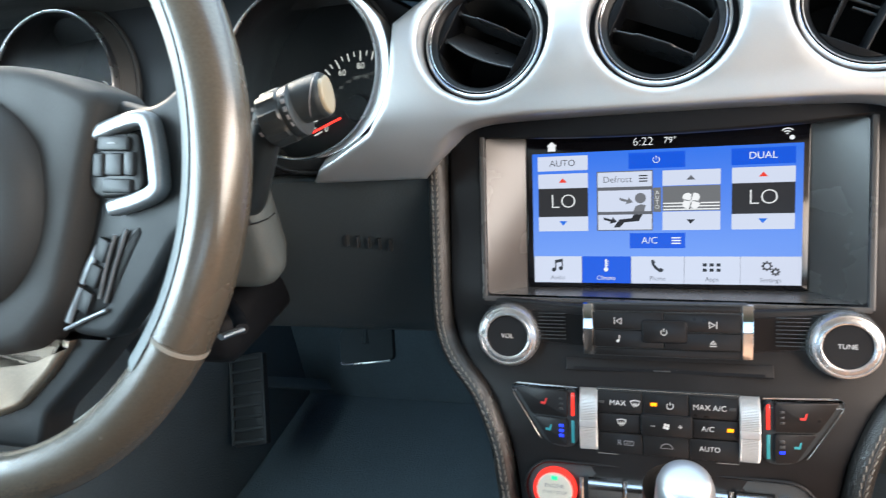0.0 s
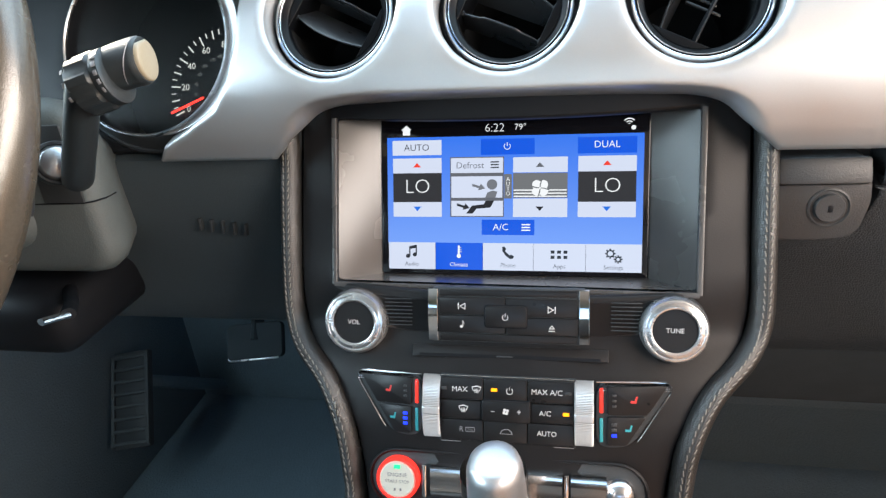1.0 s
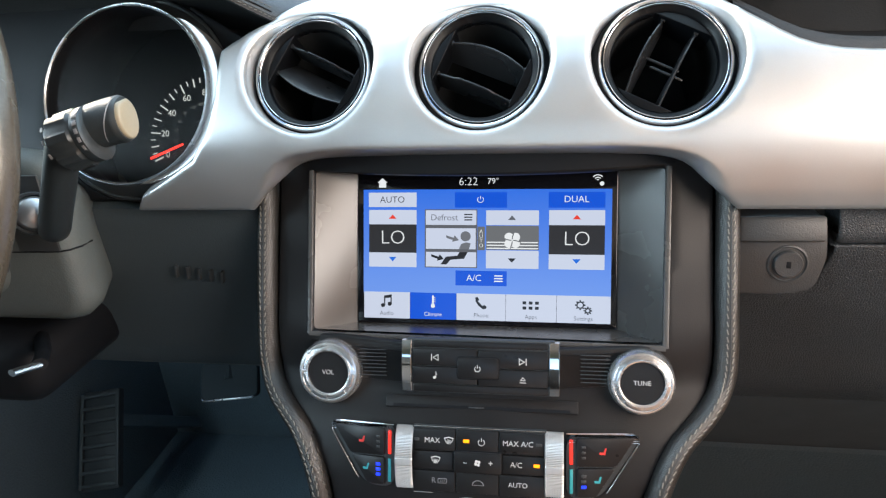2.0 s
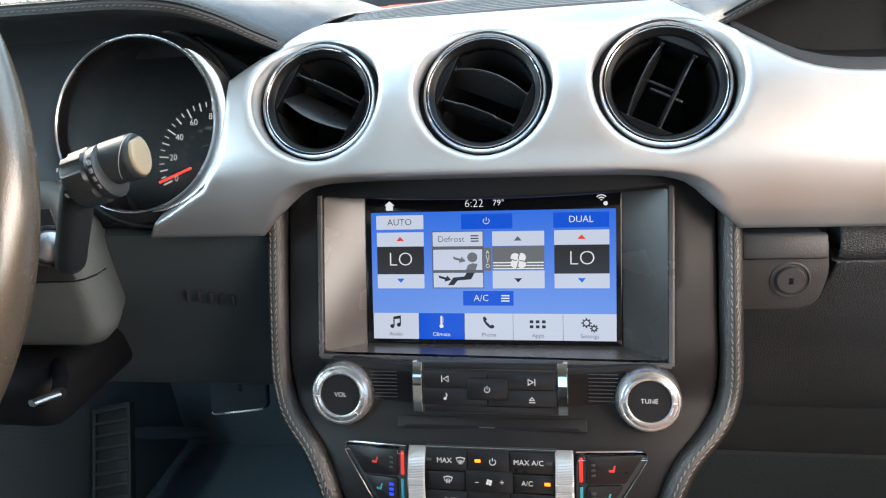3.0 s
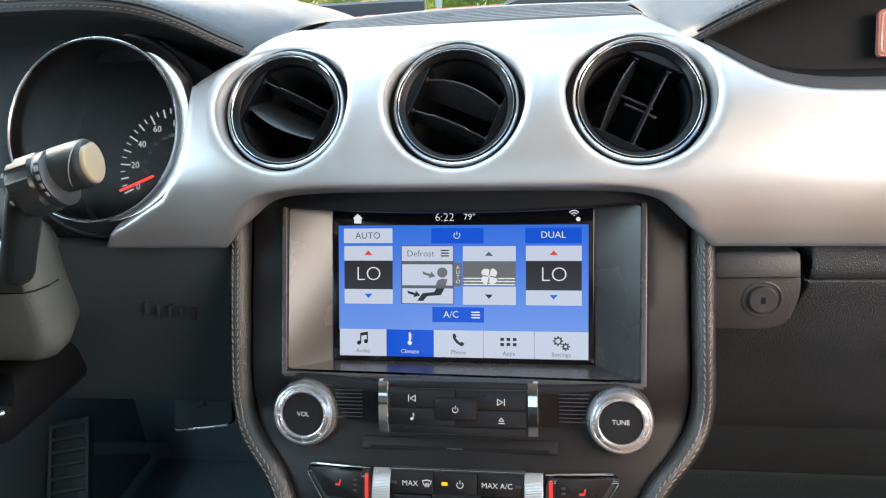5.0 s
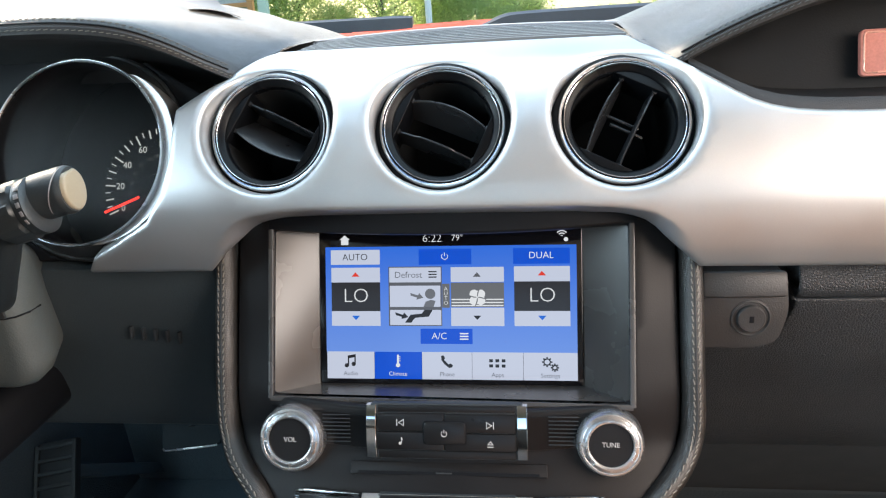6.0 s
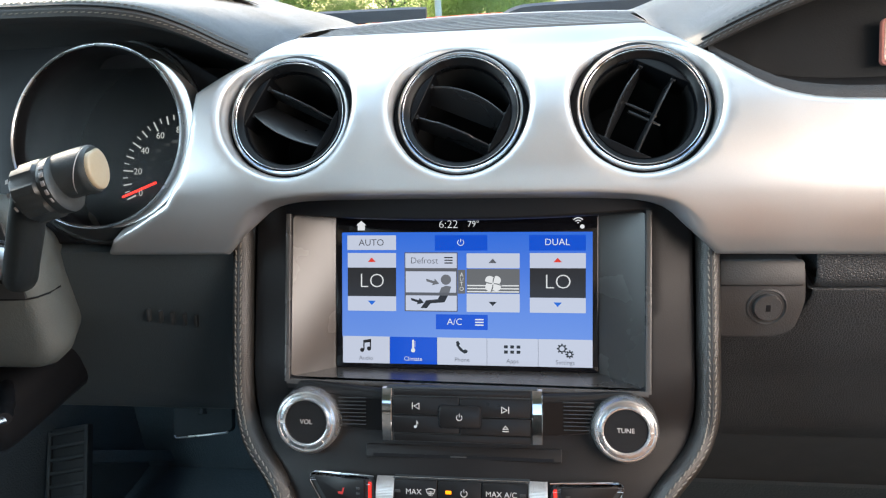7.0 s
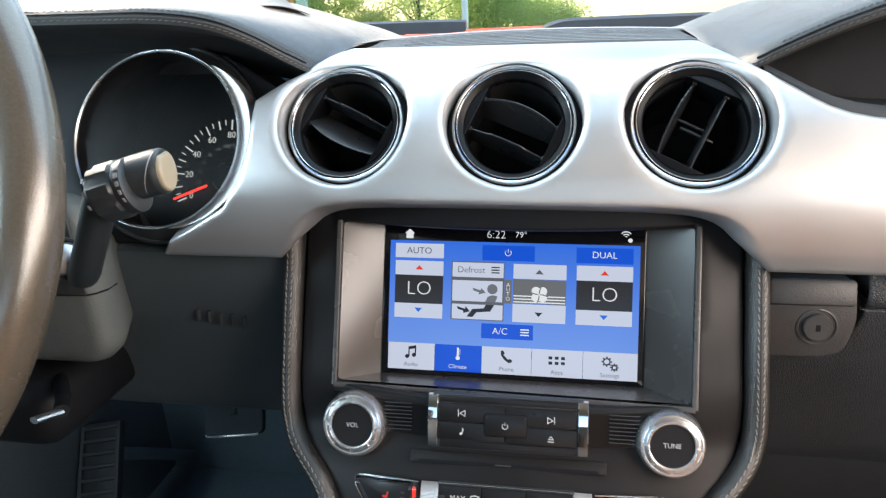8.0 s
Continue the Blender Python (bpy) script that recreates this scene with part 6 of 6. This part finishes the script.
glow.inputs["Color"].default_value = (0.66, 0.76, 0.34, 1)
blend.inputs[0].default_value = 0.68
ll.new(ln["Principled BSDF"].outputs[0], blend.inputs[1])
ll.new(glow.outputs[0], blend.inputs[2])
ll.new(blend.outputs[0], ln["Material Output"].inputs["Surface"])
M_BARK = material("grey_bark", (0.10, 0.085, 0.07), 0.9, grain=0.8, grain_size=0.03)


def tree(x, y, height, spread, seed, leaves=14000, size=1.0):
    rng = random.Random(seed)
    t = thing("tree", "leafy green tree standing beyond the car", "tree", pose(x, y, terrain(x, y)), "trees ahead")
    bm = bmesh.new()
    tips = []

    def limb(a, b, ra, rb):
        d = (b - a).normalized()
        s = d.orthogonal().normalized()
        o = d.cross(s)
        lo = [bm.verts.new(a + (s * math.cos(i * 1.0472) + o * math.sin(i * 1.0472)) * ra) for i in range(6)]
        hi = [bm.verts.new(b + (s * math.cos(i * 1.0472) + o * math.sin(i * 1.0472)) * rb) for i in range(6)]
        for i in range(6):
            bm.faces.new((lo[i], lo[(i + 1) % 6], hi[(i + 1) % 6], hi[i]))

    fork = Vector((rng.uniform(-0.2, 0.2), 0, height * 0.35))
    limb(Vector((0, 0, -0.3)), fork, height * 0.022, height * 0.015)
    limb(fork, Vector((fork.x * 2, 0, height * 0.9)), height * 0.014, height * 0.003)
    for i in range(16):
        a = rng.uniform(0, 6.28)
        z0 = rng.uniform(0.08, 0.75) * height
        tip = Vector((math.cos(a) * spread * rng.uniform(0.5, 0.95), math.sin(a) * spread * rng.uniform(0.5, 0.95), z0 + height * rng.uniform(0.08, 0.22)))
        limb(Vector((fork.x, 0, z0)), tip, height * 0.008, height * 0.002)
        tips.append(tip)
    tips += [Vector((fork.x * 2, 0, height * f)) for f in (0.75, 0.88, 0.96)]
    part("trunk", bm, M_BARK, t)
    verts, faces = [], []
    for i in range(leaves):
        c = rng.choice(tips) + Vector((rng.gauss(0, 1), rng.gauss(0, 1), rng.gauss(0, 0.8))) * spread * 0.26
        s = rng.uniform(0.05, 0.11) * spread * 0.36 * size
        u = Vector((rng.gauss(0, 1), rng.gauss(0, 1), rng.gauss(0, 1))).normalized()
        v = u.orthogonal().normalized() * s
        u = u * s
        k = len(verts)
        verts += [c - u, c + v * 0.6, c + u, c - v * 0.6]
        faces.append((k, k + 1, k + 2, k + 3))
    me = bpy.data.meshes.new("crown")
    me.from_pydata([tuple(p) for p in verts], [], faces)
    me.materials.append(M_LEAF)
    crown = new("crown", me)
    crown.parent = t
    return t


rng = random.Random(5)
for i, (x, y, h, s) in enumerate(((-17.5, 30, 7.5, 3.2), (-15.4, 33, 8.5, 3.2), (-12.3, 36, 6.0, 1.7), (-9.9, 35, 2.5, 1.2), (-6.9, 34, 8.0, 2.3), (-5.8, 38, 7.5, 3.2), (-3.2, 36, 3.6, 2.4), (-0.8, 40, 2.9, 2.2), (-20, 36, 9, 4))):
    tree(x, y, h, s, i)
for i, (x, h, wide) in enumerate(((12.4, 3.3, 0.6), (13.6, 3.6, 0.8), (15.3, 3.5, 0.8), (16.6, 3.6, 0.6), (18.7, 3.6, 0.5), (20.4, 3.8, 0.8), (21.6, 3.7, 0.9), (23.6, 3.4, 1.0), (25.7, 3.4, 0.5), (27.0, 3.9, 0.7), (27.9, 4.1, 0.6), (28.7, 4.2, 0.7), (29.4, 4.4, 0.7), (30.5, 4.6, 0.8), (32.1, 4.9, 1.0), (33.6, 5.1, 1.1), (35.2, 5.5, 1.2), (37.5, 6.2, 1.4), (41, 7.4, 1.8), (46, 8.4, 2.2), (53, 9.4, 2.4))):
    tree(x, 118 + rng.uniform(-3, 3), h, wide, 40 + i, 1500, 4.4)
post = thing("light_post", "white post standing among the trees", "post", pose(-4.05, 30, terrain(0, 30)))
part("pole", lathe([(0.16, 0.0), (0.15, 1.0), (0.14, 6.0)], 16), material("white_post_paint", (0.75, 0.75, 0.73), 0.5), post)
part("collar", lathe([(0.16, 0.0), (0.16, 0.10), (0.11, 0.16)], 16), M_SATIN, post)
shelter = thing("timber_frame", "orange-brown timber frame with a pale green corner post", "timber frame", pose(-7.4, 18, terrain(0, 18)))
M_TIMBER = material("orange_timber", (0.50, 0.24, 0.09), 0.7, grain=0.4, grain_size=0.02, vary=0.25)
part("post", box(0.16, 0.16, 5.0, 0.01, Matrix.Translation((0, 0, 2.5))), M_TIMBER, shelter)
for z in (1.35, 1.92, 2.6):
    part("beam", box(2.4, 0.10, 0.12, 0.01, Matrix.Translation((-1.28, 0, z))), M_TIMBER, shelter)
part("corner_post", box(0.26, 0.20, 5.0, 0.01, Matrix.Translation((0.34, 0.05, 2.5))), material("pale_green_paint", (0.50, 0.60, 0.50), 0.6, vary=0.1), shelter, "pale green painted corner post")
part("panel", box(2.4, 0.03, 2.9, 0.01, Matrix.Translation((-1.28, 0.08, 1.45))), material("pale_wall_board", (0.42, 0.44, 0.42), 0.8, grain=0.3, grain_size=0.02, vary=0.15), shelter)
